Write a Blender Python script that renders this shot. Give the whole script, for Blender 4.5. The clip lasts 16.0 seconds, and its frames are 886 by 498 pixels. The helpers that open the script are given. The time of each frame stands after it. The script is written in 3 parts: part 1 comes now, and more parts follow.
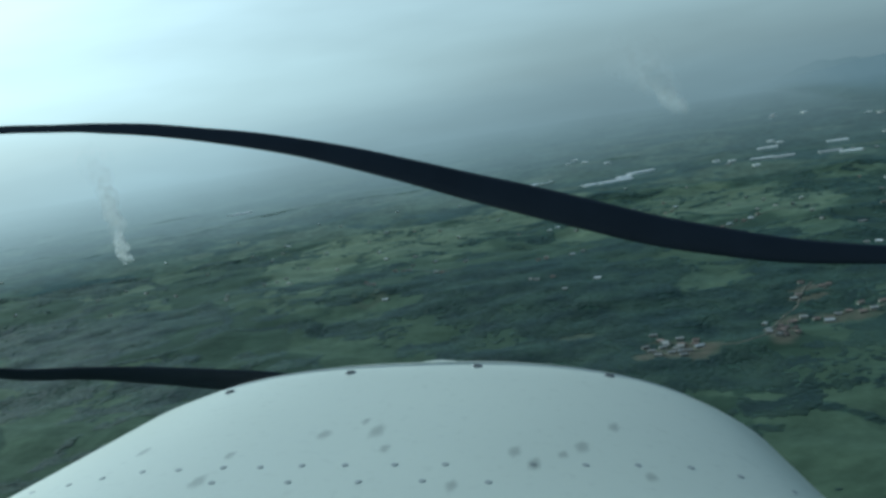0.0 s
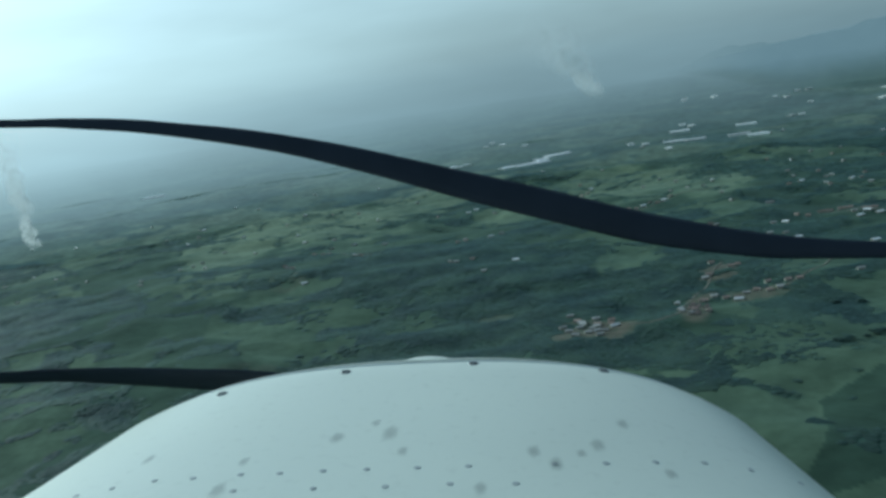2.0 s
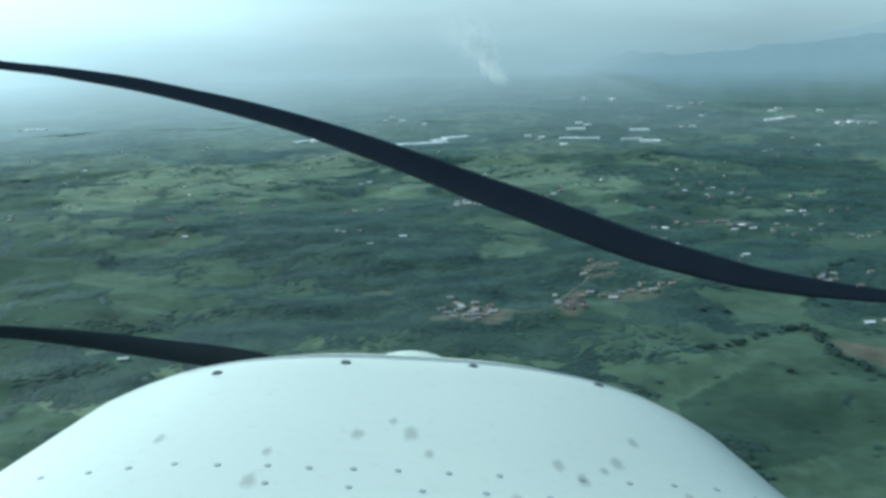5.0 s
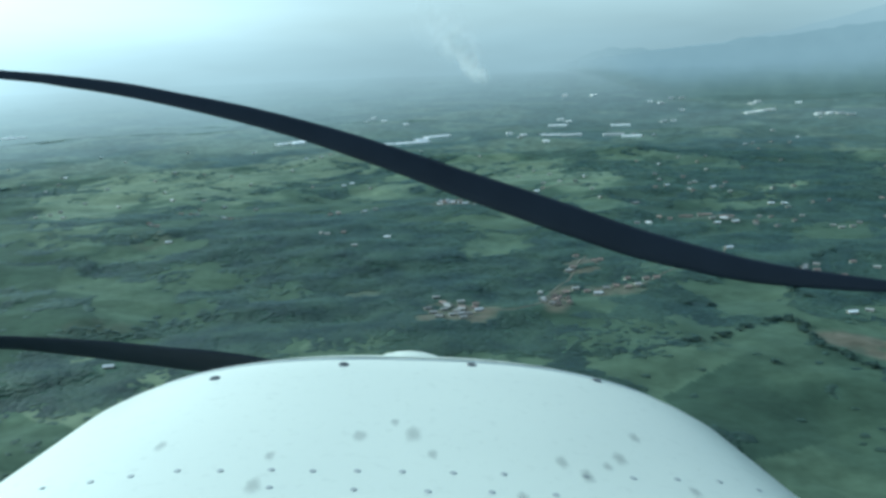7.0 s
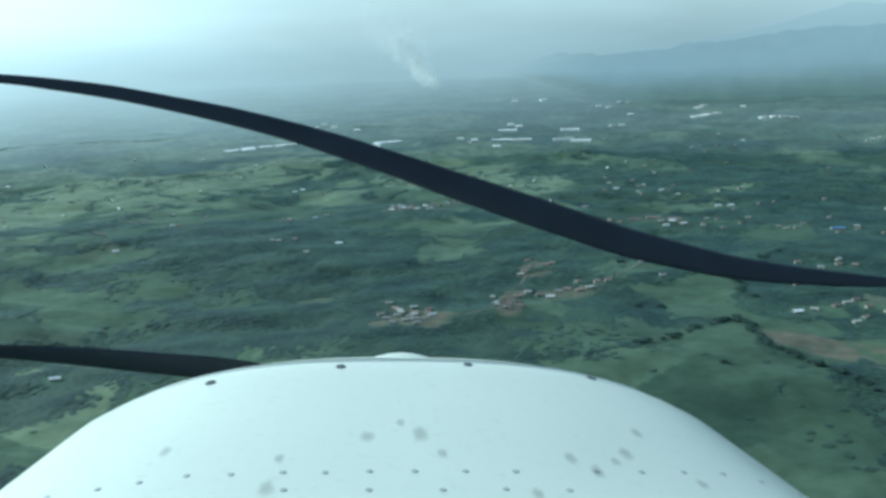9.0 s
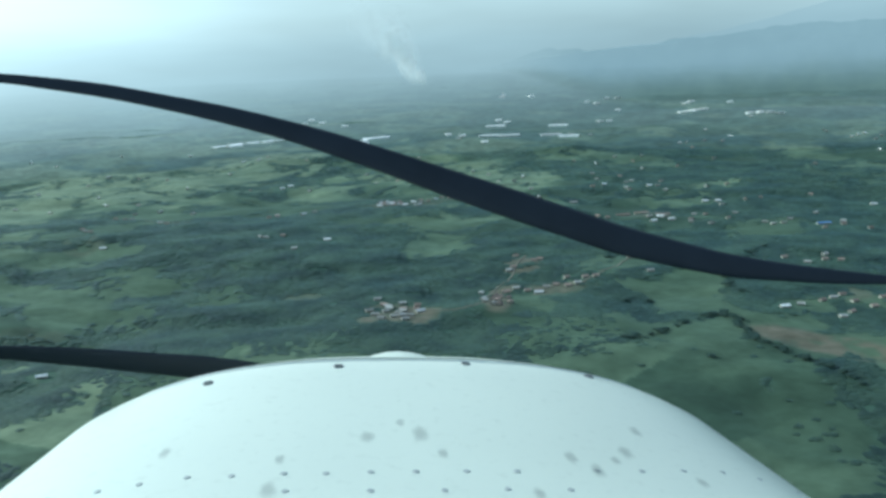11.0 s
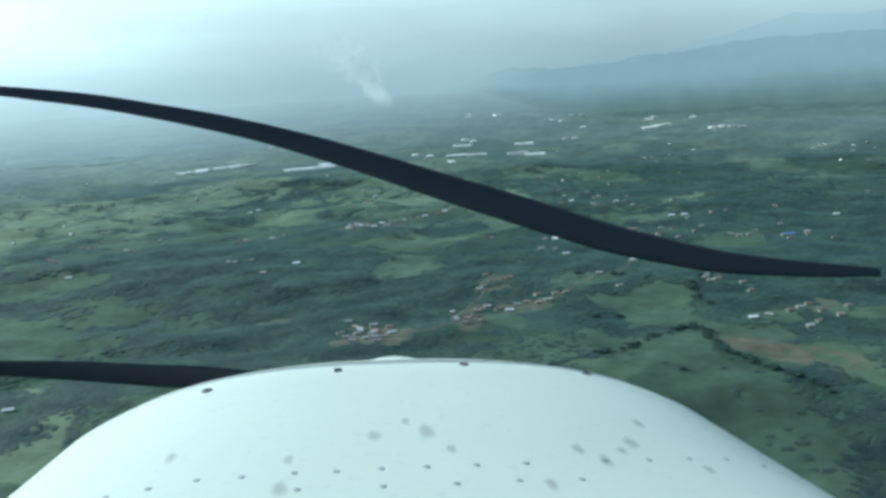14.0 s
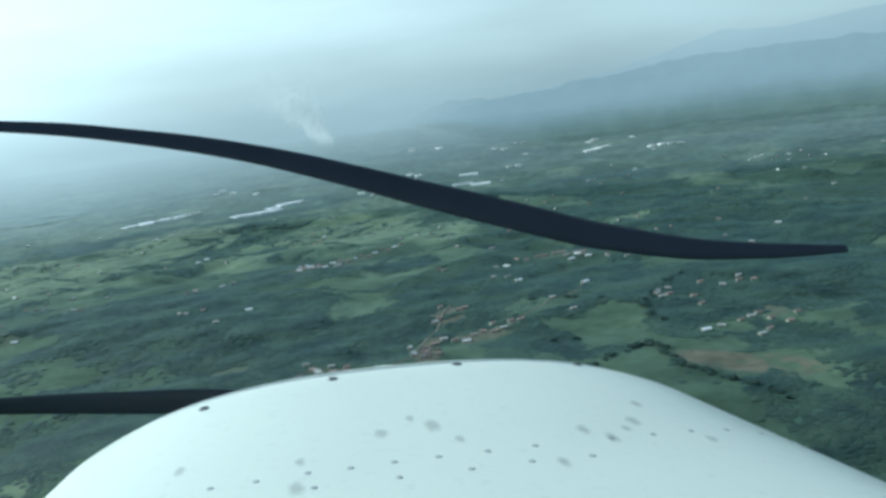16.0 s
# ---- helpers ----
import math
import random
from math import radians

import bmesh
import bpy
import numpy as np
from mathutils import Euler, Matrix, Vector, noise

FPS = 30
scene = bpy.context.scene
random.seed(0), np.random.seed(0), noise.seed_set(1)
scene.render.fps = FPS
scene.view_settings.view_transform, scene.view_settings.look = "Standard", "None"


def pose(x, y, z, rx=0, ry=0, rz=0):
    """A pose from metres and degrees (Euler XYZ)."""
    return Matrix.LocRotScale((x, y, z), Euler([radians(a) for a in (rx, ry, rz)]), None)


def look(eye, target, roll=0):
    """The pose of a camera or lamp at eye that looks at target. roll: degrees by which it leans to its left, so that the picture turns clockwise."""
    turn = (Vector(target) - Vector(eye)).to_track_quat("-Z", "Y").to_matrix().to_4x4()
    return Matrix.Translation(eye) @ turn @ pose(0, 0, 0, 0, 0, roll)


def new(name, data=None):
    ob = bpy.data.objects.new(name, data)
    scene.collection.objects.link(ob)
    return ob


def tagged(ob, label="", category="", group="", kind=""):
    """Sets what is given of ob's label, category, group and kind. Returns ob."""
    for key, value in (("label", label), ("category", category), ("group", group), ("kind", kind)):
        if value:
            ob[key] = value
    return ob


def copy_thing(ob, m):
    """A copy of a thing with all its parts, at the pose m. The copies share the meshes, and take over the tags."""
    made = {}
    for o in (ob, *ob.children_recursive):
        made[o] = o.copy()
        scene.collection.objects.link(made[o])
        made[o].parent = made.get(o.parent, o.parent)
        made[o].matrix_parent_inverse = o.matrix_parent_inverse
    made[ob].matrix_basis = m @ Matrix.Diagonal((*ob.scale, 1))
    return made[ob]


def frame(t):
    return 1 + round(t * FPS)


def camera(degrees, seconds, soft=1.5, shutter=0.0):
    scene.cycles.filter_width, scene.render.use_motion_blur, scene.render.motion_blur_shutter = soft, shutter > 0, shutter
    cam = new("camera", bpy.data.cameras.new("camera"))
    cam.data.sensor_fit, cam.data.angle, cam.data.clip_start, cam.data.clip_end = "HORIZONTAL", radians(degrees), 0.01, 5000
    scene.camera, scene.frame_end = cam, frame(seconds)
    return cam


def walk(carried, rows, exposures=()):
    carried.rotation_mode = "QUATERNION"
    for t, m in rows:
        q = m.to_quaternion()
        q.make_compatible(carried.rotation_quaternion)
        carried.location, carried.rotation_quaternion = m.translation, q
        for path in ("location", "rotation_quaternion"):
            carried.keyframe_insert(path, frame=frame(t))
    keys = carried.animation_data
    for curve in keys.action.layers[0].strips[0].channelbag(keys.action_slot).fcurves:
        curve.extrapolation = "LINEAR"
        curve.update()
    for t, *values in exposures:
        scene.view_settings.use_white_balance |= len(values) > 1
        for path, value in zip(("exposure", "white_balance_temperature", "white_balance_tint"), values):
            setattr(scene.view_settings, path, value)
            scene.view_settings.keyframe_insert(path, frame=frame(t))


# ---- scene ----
FOV = 50.3
WB, TINT = 5440, -11
scene.cycles.transparent_max_bounces = 32
cam = camera(FOV, 16.0, soft=3.2)
walk(cam, (
    (0.0, look((0.290, 0.040, 399.927), (-24.892, 95.794, 385.891), -9.11)),
    (0.5, look((0.256, 0.024, 399.917), (-22.467, 96.512, 386.733), -8.87)),
    (1.0, look((0.231, 0.019, 399.930), (-20.621, 96.796, 385.814), -9.16)),
    (1.5, look((0.207, 0.017, 399.947), (-18.861, 96.962, 384.511), -9.28)),
    (2.0, look((0.177, 0.017, 399.971), (-16.943, 97.039, 382.833), -8.76)),
    (2.5, look((0.105, 0.003, 399.981), (-12.947, 97.591, 382.485), -5.26)),
    (3.0, look((0.021, -0.012, 399.983), (-7.909, 98.158, 382.669), -2.25)),
    (3.5, look((-0.027, -0.011, 399.999), (-4.886, 98.156, 381.571), -1.30)),
    (4.0, look((-0.045, -0.010, 400.010), (-4.034, 98.066, 380.898), 0.01)),
    (4.5, look((-0.019, 0.000, 400.028), (-5.513, 97.698, 379.413), -1.05)),
    (7.0, look((-0.037, 0.001, 400.029), (-3.853, 97.728, 379.177), -2.32)),
    (7.5, look((-0.063, -0.004, 400.020), (-2.002, 97.934, 379.912), -2.23)),
    (8.0, look((-0.094, -0.003, 400.026), (-0.094, 97.866, 379.492), -1.27)),
    (8.5, look((-0.110, -0.003, 400.028), (0.988, 97.836, 379.382), -1.17)),
    (9.0, look((-0.106, -0.004, 400.025), (1.146, 97.863, 379.519), -2.41)),
    (11.5, look((-0.134, -0.000, 400.033), (3.048, 97.682, 378.866), -2.19)),
    (12.0, look((-0.156, 0.001, 400.035), (4.465, 97.600, 378.747), -1.69)),
    (12.5, look((-0.175, -0.001, 400.028), (5.678, 97.657, 379.319), -1.37)),
    (13.0, look((-0.180, -0.009, 400.009), (6.167, 97.909, 380.725), -1.92)),
    (13.5, look((-0.169, -0.012, 400.005), (5.927, 97.953, 380.883), -3.36)),
    (14.0, look((-0.164, -0.012, 400.004), (5.635, 97.984, 380.952), -3.55)),
    (14.5, look((-0.182, -0.007, 400.014), (6.450, 97.801, 380.275), -2.19)),
    (15.0, look((-0.210, -0.014, 399.993), (8.750, 97.913, 381.826), -3.13)),
    (15.5, look((-0.222, -0.026, 399.975), (10.325, 97.969, 383.067), -5.58)),
    (16.0, look((-0.225, -0.035, 399.962), (11.040, 98.034, 383.977), -7.15)),
), exposures=((0.0, -0.84, WB, TINT), (0.5, -0.86, WB, TINT), (1.0, -0.88, WB, TINT), (1.5, -0.88, WB, TINT), (2.0, -0.68, WB, TINT), (2.5, -0.45, WB, TINT), (3.0, -0.28, WB, TINT), (3.5, -0.17, WB, TINT), (7.0, 0.08, WB, TINT), (9.2, 0.10, WB + 20, TINT), (11.4, 0.14, WB + 165, TINT + 3), (16.0, 0.11, WB + 180, TINT + 4)))

# ---- daylight: hazy late afternoon, low sun ahead and to one side ----
SUN_AZ, SUN_EL = radians(-61), radians(27)
world = bpy.data.worlds.new("world")
scene.world = world
world.use_nodes = True
wn, wl = world.node_tree.nodes, world.node_tree.links
sky = wn.new("ShaderNodeTexSky")
sky.sky_type = "NISHITA"
sky.sun_disc = False
sky.sun_elevation, sky.sun_rotation = SUN_EL, SUN_AZ
sky.altitude, sky.air_density, sky.dust_density, sky.ozone_density = 400, 1.2, 2.5, 3.0
# thick valley haze: the low sky turns to one pale blue-grey, brighter upwards
place = wn.new("ShaderNodeTexCoord")
split = wn.new("ShaderNodeSeparateXYZ")
wl.new(place.outputs["Generated"], split.inputs[0])
shift = wn.new("ShaderNodeMath")
shift.operation, shift.inputs[1].default_value = "ADD", 0.25
wl.new(split.outputs["Z"], shift.inputs[0])
haze = wn.new("ShaderNodeValToRGB")
stops = ((0.0, (0.24, 0.35, 0.40)), (0.20, (0.40, 0.53, 0.61)), (0.26, (0.49, 0.62, 0.70)), (0.33, (0.74, 0.86, 0.93)), (0.45, (0.84, 0.91, 0.95)), (0.65, (0.56, 0.64, 0.75)), (1.0, (0.32, 0.41, 0.56)))
while len(haze.color_ramp.elements) < len(stops):
    haze.color_ramp.elements.new(0.5)
for k, (p, c) in zip(haze.color_ramp.elements, stops):
    k.position, k.color = p, (*c, 1)
wl.new(shift.outputs[0], haze.inputs[0])
sun_dir = Vector((math.sin(SUN_AZ) * math.cos(SUN_EL), math.cos(SUN_AZ) * math.cos(SUN_EL), math.sin(SUN_EL)))
toward = wn.new("ShaderNodeVectorMath")
toward.operation, toward.inputs[1].default_value = "DOT_PRODUCT", sun_dir
wl.new(place.outputs["Generated"], toward.inputs[0])
clip = wn.new("ShaderNodeMath")
clip.operation, clip.inputs[1].default_value = "MAXIMUM", 0.0
wl.new(toward.outputs["Value"], clip.inputs[0])
power = wn.new("ShaderNodeMath")
power.operation, power.inputs[1].default_value = "POWER", 3.65
wl.new(clip.outputs[0], power.inputs[0])
aureole = wn.new("ShaderNodeMath")
aureole.operation, aureole.inputs[1].default_value, aureole.inputs[2].default_value = "MULTIPLY_ADD", 1.54, 0.56
wl.new(power.outputs[0], aureole.inputs[0])
cloud = wn.new("ShaderNodeTexNoise")
cloud.inputs["Scale"].default_value, cloud.inputs["Detail"].default_value = 3.0, 4
squash = wn.new("ShaderNodeMapping")
squash.inputs["Scale"].default_value = (1, 1, 5)
wl.new(place.outputs["Generated"], squash.inputs[0])
wl.new(squash.outputs[0], cloud.inputs["Vector"])
streak = wn.new("ShaderNodeMapRange")
for k, v in ((1, 0.3), (2, 0.7), (3, 0.88), (4, 1.12)):
    streak.inputs[k].default_value = v
wl.new(cloud.outputs[0], streak.inputs[0])
sky_part = wn.new("ShaderNodeVectorMath")
sky_part.operation = "SCALE"
sky_part.inputs["Scale"].default_value = 0.02
wl.new(sky.outputs[0], sky_part.inputs[0])
haze_part = wn.new("ShaderNodeVectorMath")
haze_part.operation = "SCALE"
wl.new(haze.outputs[0], haze_part.inputs[0])
veil = wn.new("ShaderNodeMath")
veil.operation = "MULTIPLY"
wl.new(streak.outputs[0], veil.inputs[0])
wl.new(aureole.outputs[0], veil.inputs[1])
wl.new(veil.outputs[0], haze_part.inputs["Scale"])
both = wn.new("ShaderNodeVectorMath")
wl.new(sky_part.outputs[0], both.inputs[0])
wl.new(haze_part.outputs[0], both.inputs[1])
wn["Background"].inputs["Strength"].default_value = 1.22
wl.new(both.outputs[0], wn["Background"].inputs["Color"])
sun = new("sun", bpy.data.lights.new("sun", "SUN"))
sun.data.energy, sun.data.angle, sun.data.color = 3.5, radians(12.0), (1.0, 0.97, 0.90)
sun.matrix_world = look(sun_dir * 50 + Vector((0, 0, 420)), (0, 0, 420))


# ---- materials ----
def shader(name, rough=0.6, metal=0.0, spec=0.5):
    m = bpy.data.materials.new(name)
    m.use_nodes = True
    b = m.node_tree.nodes["Principled BSDF"]
    b.inputs["Roughness"].default_value, b.inputs["Metallic"].default_value = rough, metal
    b.inputs["Specular IOR Level"].default_value = spec
    return m, m.node_tree.nodes, m.node_tree.links, b


def noise_tex(n, l, scale, detail=4.0, coords="Object", rough=0.55):
    t = n.new("ShaderNodeTexCoord")
    x = n.new("ShaderNodeTexNoise")
    x.inputs["Scale"].default_value, x.inputs["Detail"].default_value, x.inputs["Roughness"].default_value = scale, detail, rough
    l.new(t.outputs[coords], x.inputs["Vector"])
    return x


def ramp(n, l, src, stops):
    r = n.new("ShaderNodeValToRGB")
    e = r.color_ramp.elements
    while len(e) < len(stops):
        e.new(0.5)
    for k, (p, c) in zip(e, stops):
        k.position, k.color = p, (*c, 1)
    l.new(src, r.inputs[0])
    return r.outputs[0]


def mix(n, l, fac, a, b, mode="MIX"):
    m = n.new("ShaderNodeMix")
    m.data_type, m.blend_type = "RGBA", mode
    for sock, v in ((m.inputs[0], fac), (m.inputs[6], a), (m.inputs[7], b)):
        if isinstance(v, (int, float)):
            sock.default_value = v
        elif isinstance(v, tuple):
            sock.default_value = (*v, 1)
        else:
            l.new(v, sock)
    return m.outputs[2]


def attr(n, name):
    a = n.new("ShaderNodeAttribute")
    a.attribute_name = name
    return a


def bump(n, l, b, height, strength, distance):
    k = n.new("ShaderNodeBump")
    k.inputs["Strength"].default_value, k.inputs["Distance"].default_value = strength, distance
    l.new(height, k.inputs["Height"])
    l.new(k.outputs[0], b.inputs["Normal"])


def mat_simple(name, c1, c2, scale, rough=0.6, metal=0.0, spec=0.5, bumps=0.0, per_object=0.0):
    m, n, l, b = shader(name, rough, metal, spec)
    a = noise_tex(n, l, scale, 5)
    d = noise_tex(n, l, scale * 0.13, 2)
    f = mix(n, l, 0.5, a.outputs[0], d.outputs[0])
    col = ramp(n, l, f, ((0.35, c1), (0.65, c2)))
    if per_object:
        o = n.new("ShaderNodeObjectInfo")
        v = ramp(n, l, o.outputs["Random"], ((0.0, (1 - per_object,) * 3), (1.0, (1 + per_object * 0.6,) * 3)))
        col = mix(n, l, 1.0, col, v, "MULTIPLY")
    l.new(col, b.inputs["Base Color"])
    if bumps:
        bump(n, l, b, a.outputs[0], bumps, 0.02)
    return m


def mat_land():
    m, n, l, b = shader("land", 0.95, 0, 0.05)
    field, forest, soil = attr(n, "field"), attr(n, "forest"), attr(n, "soil")
    fine, mid, big = noise_tex(n, l, 0.05, 5), noise_tex(n, l, 0.012, 4), noise_tex(n, l, 0.0022, 3)
    grass = ramp(n, l, field.outputs["Fac"], ((0.0, (0.032, 0.054, 0.040)), (0.4, (0.056, 0.086, 0.061)),
                                              (0.7, (0.097, 0.134, 0.091)), (1.0, (0.157, 0.194, 0.134))))
    grass = mix(n, l, 1.0, grass, ramp(n, l, mid.outputs[0], ((0.3, (0.72, 0.75, 0.72)), (0.7, (1.2, 1.2, 1.15)))), "MULTIPLY")
    grass = mix(n, l, 1.0, grass, ramp(n, l, fine.outputs[0], ((0.3, (0.8, 0.82, 0.8)), (0.7, (1.15, 1.15, 1.15)))), "MULTIPLY")
    wood = ramp(n, l, fine.outputs[0], ((0.3, (0.047, 0.083, 0.065)), (0.7, (0.062, 0.103, 0.076))))
    earth = ramp(n, l, fine.outputs[0], ((0.3, (0.085, 0.080, 0.058)), (0.7, (0.160, 0.140, 0.108))))
    col = mix(n, l, forest.outputs["Fac"], grass, wood)
    col = mix(n, l, soil.outputs["Fac"], col, earth)
    col = mix(n, l, 1.0, col, ramp(n, l, big.outputs[0], ((0.3, (0.85, 0.88, 0.9)), (0.7, (1.1, 1.08, 1.0)))), "MULTIPLY")
    l.new(col, b.inputs["Base Color"])
    # haze put into the shading: blue-green sheen pales the land at grazing view
    b.inputs["Sheen Weight"].default_value, b.inputs["Sheen Roughness"].default_value = 0.08, 0.3
    b.inputs["Sheen Tint"].default_value = (0.54, 0.86, 0.88, 1)
    bump(n, l, b, fine.outputs[0], 0.35, 4.0)
    return m


def mat_leaf(name, c1, c2):
    m, n, l, b = shader(name, 0.62, 0, 0.36)
    g = n.new("ShaderNodeNewGeometry")
    a = noise_tex(n, l, 0.4, 3)
    col = ramp(n, l, g.outputs["Random Per Island"], ((0.0, c1), (1.0, c2)))
    col = mix(n, l, 1.0, col, ramp(n, l, a.outputs[0], ((0.3, (0.88,) * 3), (0.7, (1.12,) * 3))), "MULTIPLY")
    stand_tone = noise_tex(n, l, 0.011, 5)
    col = mix(n, l, 1.0, col, ramp(n, l, stand_tone.outputs[0], ((0.38, (0.58, 0.66, 0.76)), (0.62, (1.42, 1.36, 1.15)))), "MULTIPLY")
    l.new(col, b.inputs["Base Color"])
    # tinted sheen on the crowns stands in for haze
    b.inputs["Sheen Weight"].default_value, b.inputs["Sheen Roughness"].default_value = 0.22, 0.3
    b.inputs["Sheen Tint"].default_value = (0.36, 0.86, 0.92, 1)
    t, k = n.new("ShaderNodeBsdfTranslucent"), n.new("ShaderNodeMixShader")
    l.new(col, t.inputs[0])
    k.inputs[0].default_value = 0.5
    l.new(b.outputs[0], k.inputs[1])
    l.new(t.outputs[0], k.inputs[2])
    l.new(k.outputs[0], n["Material Output"].inputs["Surface"])
    return m


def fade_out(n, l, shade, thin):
    """Painted haze: blends a far surface with the sky behind it by the share thin."""
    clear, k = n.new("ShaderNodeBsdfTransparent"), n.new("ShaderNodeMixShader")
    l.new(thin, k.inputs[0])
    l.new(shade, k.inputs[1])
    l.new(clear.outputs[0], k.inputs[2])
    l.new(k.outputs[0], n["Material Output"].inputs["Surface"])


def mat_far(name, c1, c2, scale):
    """Plain distance: haze put into a glowing colour and a blend with the sky."""
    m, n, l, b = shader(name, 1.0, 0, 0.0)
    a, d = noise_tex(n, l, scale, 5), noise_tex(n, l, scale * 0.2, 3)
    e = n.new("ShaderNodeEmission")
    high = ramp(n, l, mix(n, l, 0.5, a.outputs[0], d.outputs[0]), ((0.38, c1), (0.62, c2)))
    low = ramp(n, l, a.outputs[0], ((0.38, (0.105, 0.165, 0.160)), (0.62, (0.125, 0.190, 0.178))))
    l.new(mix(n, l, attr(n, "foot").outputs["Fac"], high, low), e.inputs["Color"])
    fade_out(n, l, e.outputs[0], attr(n, "haze_mix").outputs["Fac"])
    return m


LAND = mat_land()
LEAF = mat_leaf("leaf", (0.049, 0.087, 0.067), (0.060, 0.102, 0.075))
BARK = mat_simple("bark", (0.06, 0.045, 0.03), (0.12, 0.09, 0.06), 8, 0.9)
ROOF_TILE = mat_simple("roof_tile", (0.22, 0.155, 0.125), (0.36, 0.27, 0.22), 0.6, 0.8, per_object=0.35)
ROOF_METAL = mat_simple("roof_metal", (0.28, 0.275, 0.25), (0.48, 0.47, 0.43), 0.3, 0.6, per_object=0.45)
ROOF_WHITE = mat_simple("roof_white", (0.66, 0.66, 0.62), (0.86, 0.86, 0.82), 0.3, 0.3, per_object=0.45)
ROOF_BLUE = mat_simple("roof_blue", (0.10, 0.22, 0.42), (0.16, 0.30, 0.52), 0.3, 0.5)
WALL = mat_simple("plaster", (0.21, 0.20, 0.165), (0.36, 0.34, 0.285), 0.5, 0.85, per_object=0.2)
SHEET = mat_simple("plastic_sheet", (0.86, 0.88, 0.88), (0.93, 0.94, 0.94), 0.08, 0.2)
sheet_n, sheet_l = SHEET.node_tree.nodes, SHEET.node_tree.links
film_glow, film_mix = sheet_n.new("ShaderNodeBsdfTranslucent"), sheet_n.new("ShaderNodeMixShader")
film_glow.inputs[0].default_value, film_mix.inputs[0].default_value = (0.92, 0.93, 0.93, 1), 0.2
sheet_l.new(sheet_n["Principled BSDF"].outputs[0], film_mix.inputs[1])
sheet_l.new(film_glow.outputs[0], film_mix.inputs[2])
sheet_l.new(film_mix.outputs[0], sheet_n["Material Output"].inputs["Surface"])
TRACK = mat_simple("dirt_track", (0.095, 0.095, 0.070), (0.16, 0.15, 0.115), 0.08, 0.95)
GLASS_DARK = mat_simple("dark_opening", (0.02, 0.025, 0.03), (0.05, 0.055, 0.06), 1.0, 0.3)

# ---- the valley ----
EYE_H, FLAT, REACH = 400.0, 3000.0, 1800.0
_tab = np.random.RandomState(7).rand(256, 256)


def lattice(x, y):
    xi, yi = np.floor(x).astype(int), np.floor(y).astype(int)
    fx, fy = x - xi, y - yi
    fx, fy = fx * fx * (3 - 2 * fx), fy * fy * (3 - 2 * fy)
    g = lambda i, j: _tab[(xi + i) % 256, (yi + j) % 256]
    return (g(0, 0) * (1 - fx) + g(1, 0) * fx) * (1 - fy) + (g(0, 1) * (1 - fx) + g(1, 1) * fx) * fy


def fbm(x, y, size, octaves=4):
    s, a, t = 0.0, 1.0, 0.0
    for k in range(octaves):
        s = s + a * lattice(x / size * 2 ** k + 17.3 * k, y / size * 2 ** k + 9.1 * k)
        t, a = t + a, a * 0.5
    return s / t


def ease(a, b, v):
    v = np.clip((v - a) / (b - a), 0, 1)
    return v * v * (3 - 2 * v)


def relief(x, y):
    """Rolling ground, over plan coordinates."""
    r = np.hypot(x, y)
    h = 58 * (fbm(x + 900, y, 520, 4) - 0.5) + 24 * (fbm(x, y + 300, 170, 3) - 0.5)
    return h * ease(200, 900, r) * (1 - 0.65 * ease(3600, 8000, r))


def folded(x, y):
    """Where a plan point of the valley stands: past the flat land the plain climbs towards the hills."""
    x, y = np.asarray(x, float), np.asarray(y, float)
    dt = np.maximum(np.hypot(x, y), 1e-6)
    d = np.where(dt > FLAT, FLAT + REACH * (1 - np.exp(-(np.maximum(dt, FLAT) - FLAT) / REACH)), dt)
    k = d / dt
    return x * k, y * k, EYE_H * (1 - k) + relief(x, y) * k


def spot(x, y, cx, cy, rx, ry, turn=0.0, soft=0.35):
    """1 inside a loose oval, 0 outside."""
    c, s = math.cos(radians(turn)), math.sin(radians(turn))
    u, v = (x - cx) * c + (y - cy) * s, -(x - cx) * s + (y - cy) * c
    w = 1.1 * (fbm(x + 31, y, 70, 4) - 0.5)
    return 1 - ease(1 - soft, 1 + soft, np.hypot(u / rx, v / ry) + w)


# ovals over the plan: centre, half sizes, turn, then field tone or bareness
WOODS = ((-96, 1858, 166, 174, 3), (-5, 1567, 115, 118, 0), (-227, 1635, 60, 132, 8), (-517, 1860, 163, 79, 16), (-691, 1775, 71, 65, 21), (861, 2748, 300, 389, -17),
         (365, 2015, 96, 139, -10), (223, 1861, 68, 127, -7), (622, 1590, 91, 68, -21), (-400, 1315, 155, 119, 17), (-520, 1130, 64, 118, 25), (-190, 1346, 82, 75, 8))
BELTS = ((-409, 2221, 184, 120, 10), (356, 1290, 54, 30, -15), (837, 5001, 594, 363, -10), (303, 1342, 49, 22, -13), (-870, 2263, 152, 78, 21), (-114, 2270, 124, 68, 3),
         (867, 2039, 103, 83, -23), (-332, 4284, 407, 132, 4), (-1204, 3787, 431, 54, 18), (1155, 3706, 318, 165, -17), (160, 2243, 81, 80, -4), (480, 1400, 40, 60, 20))
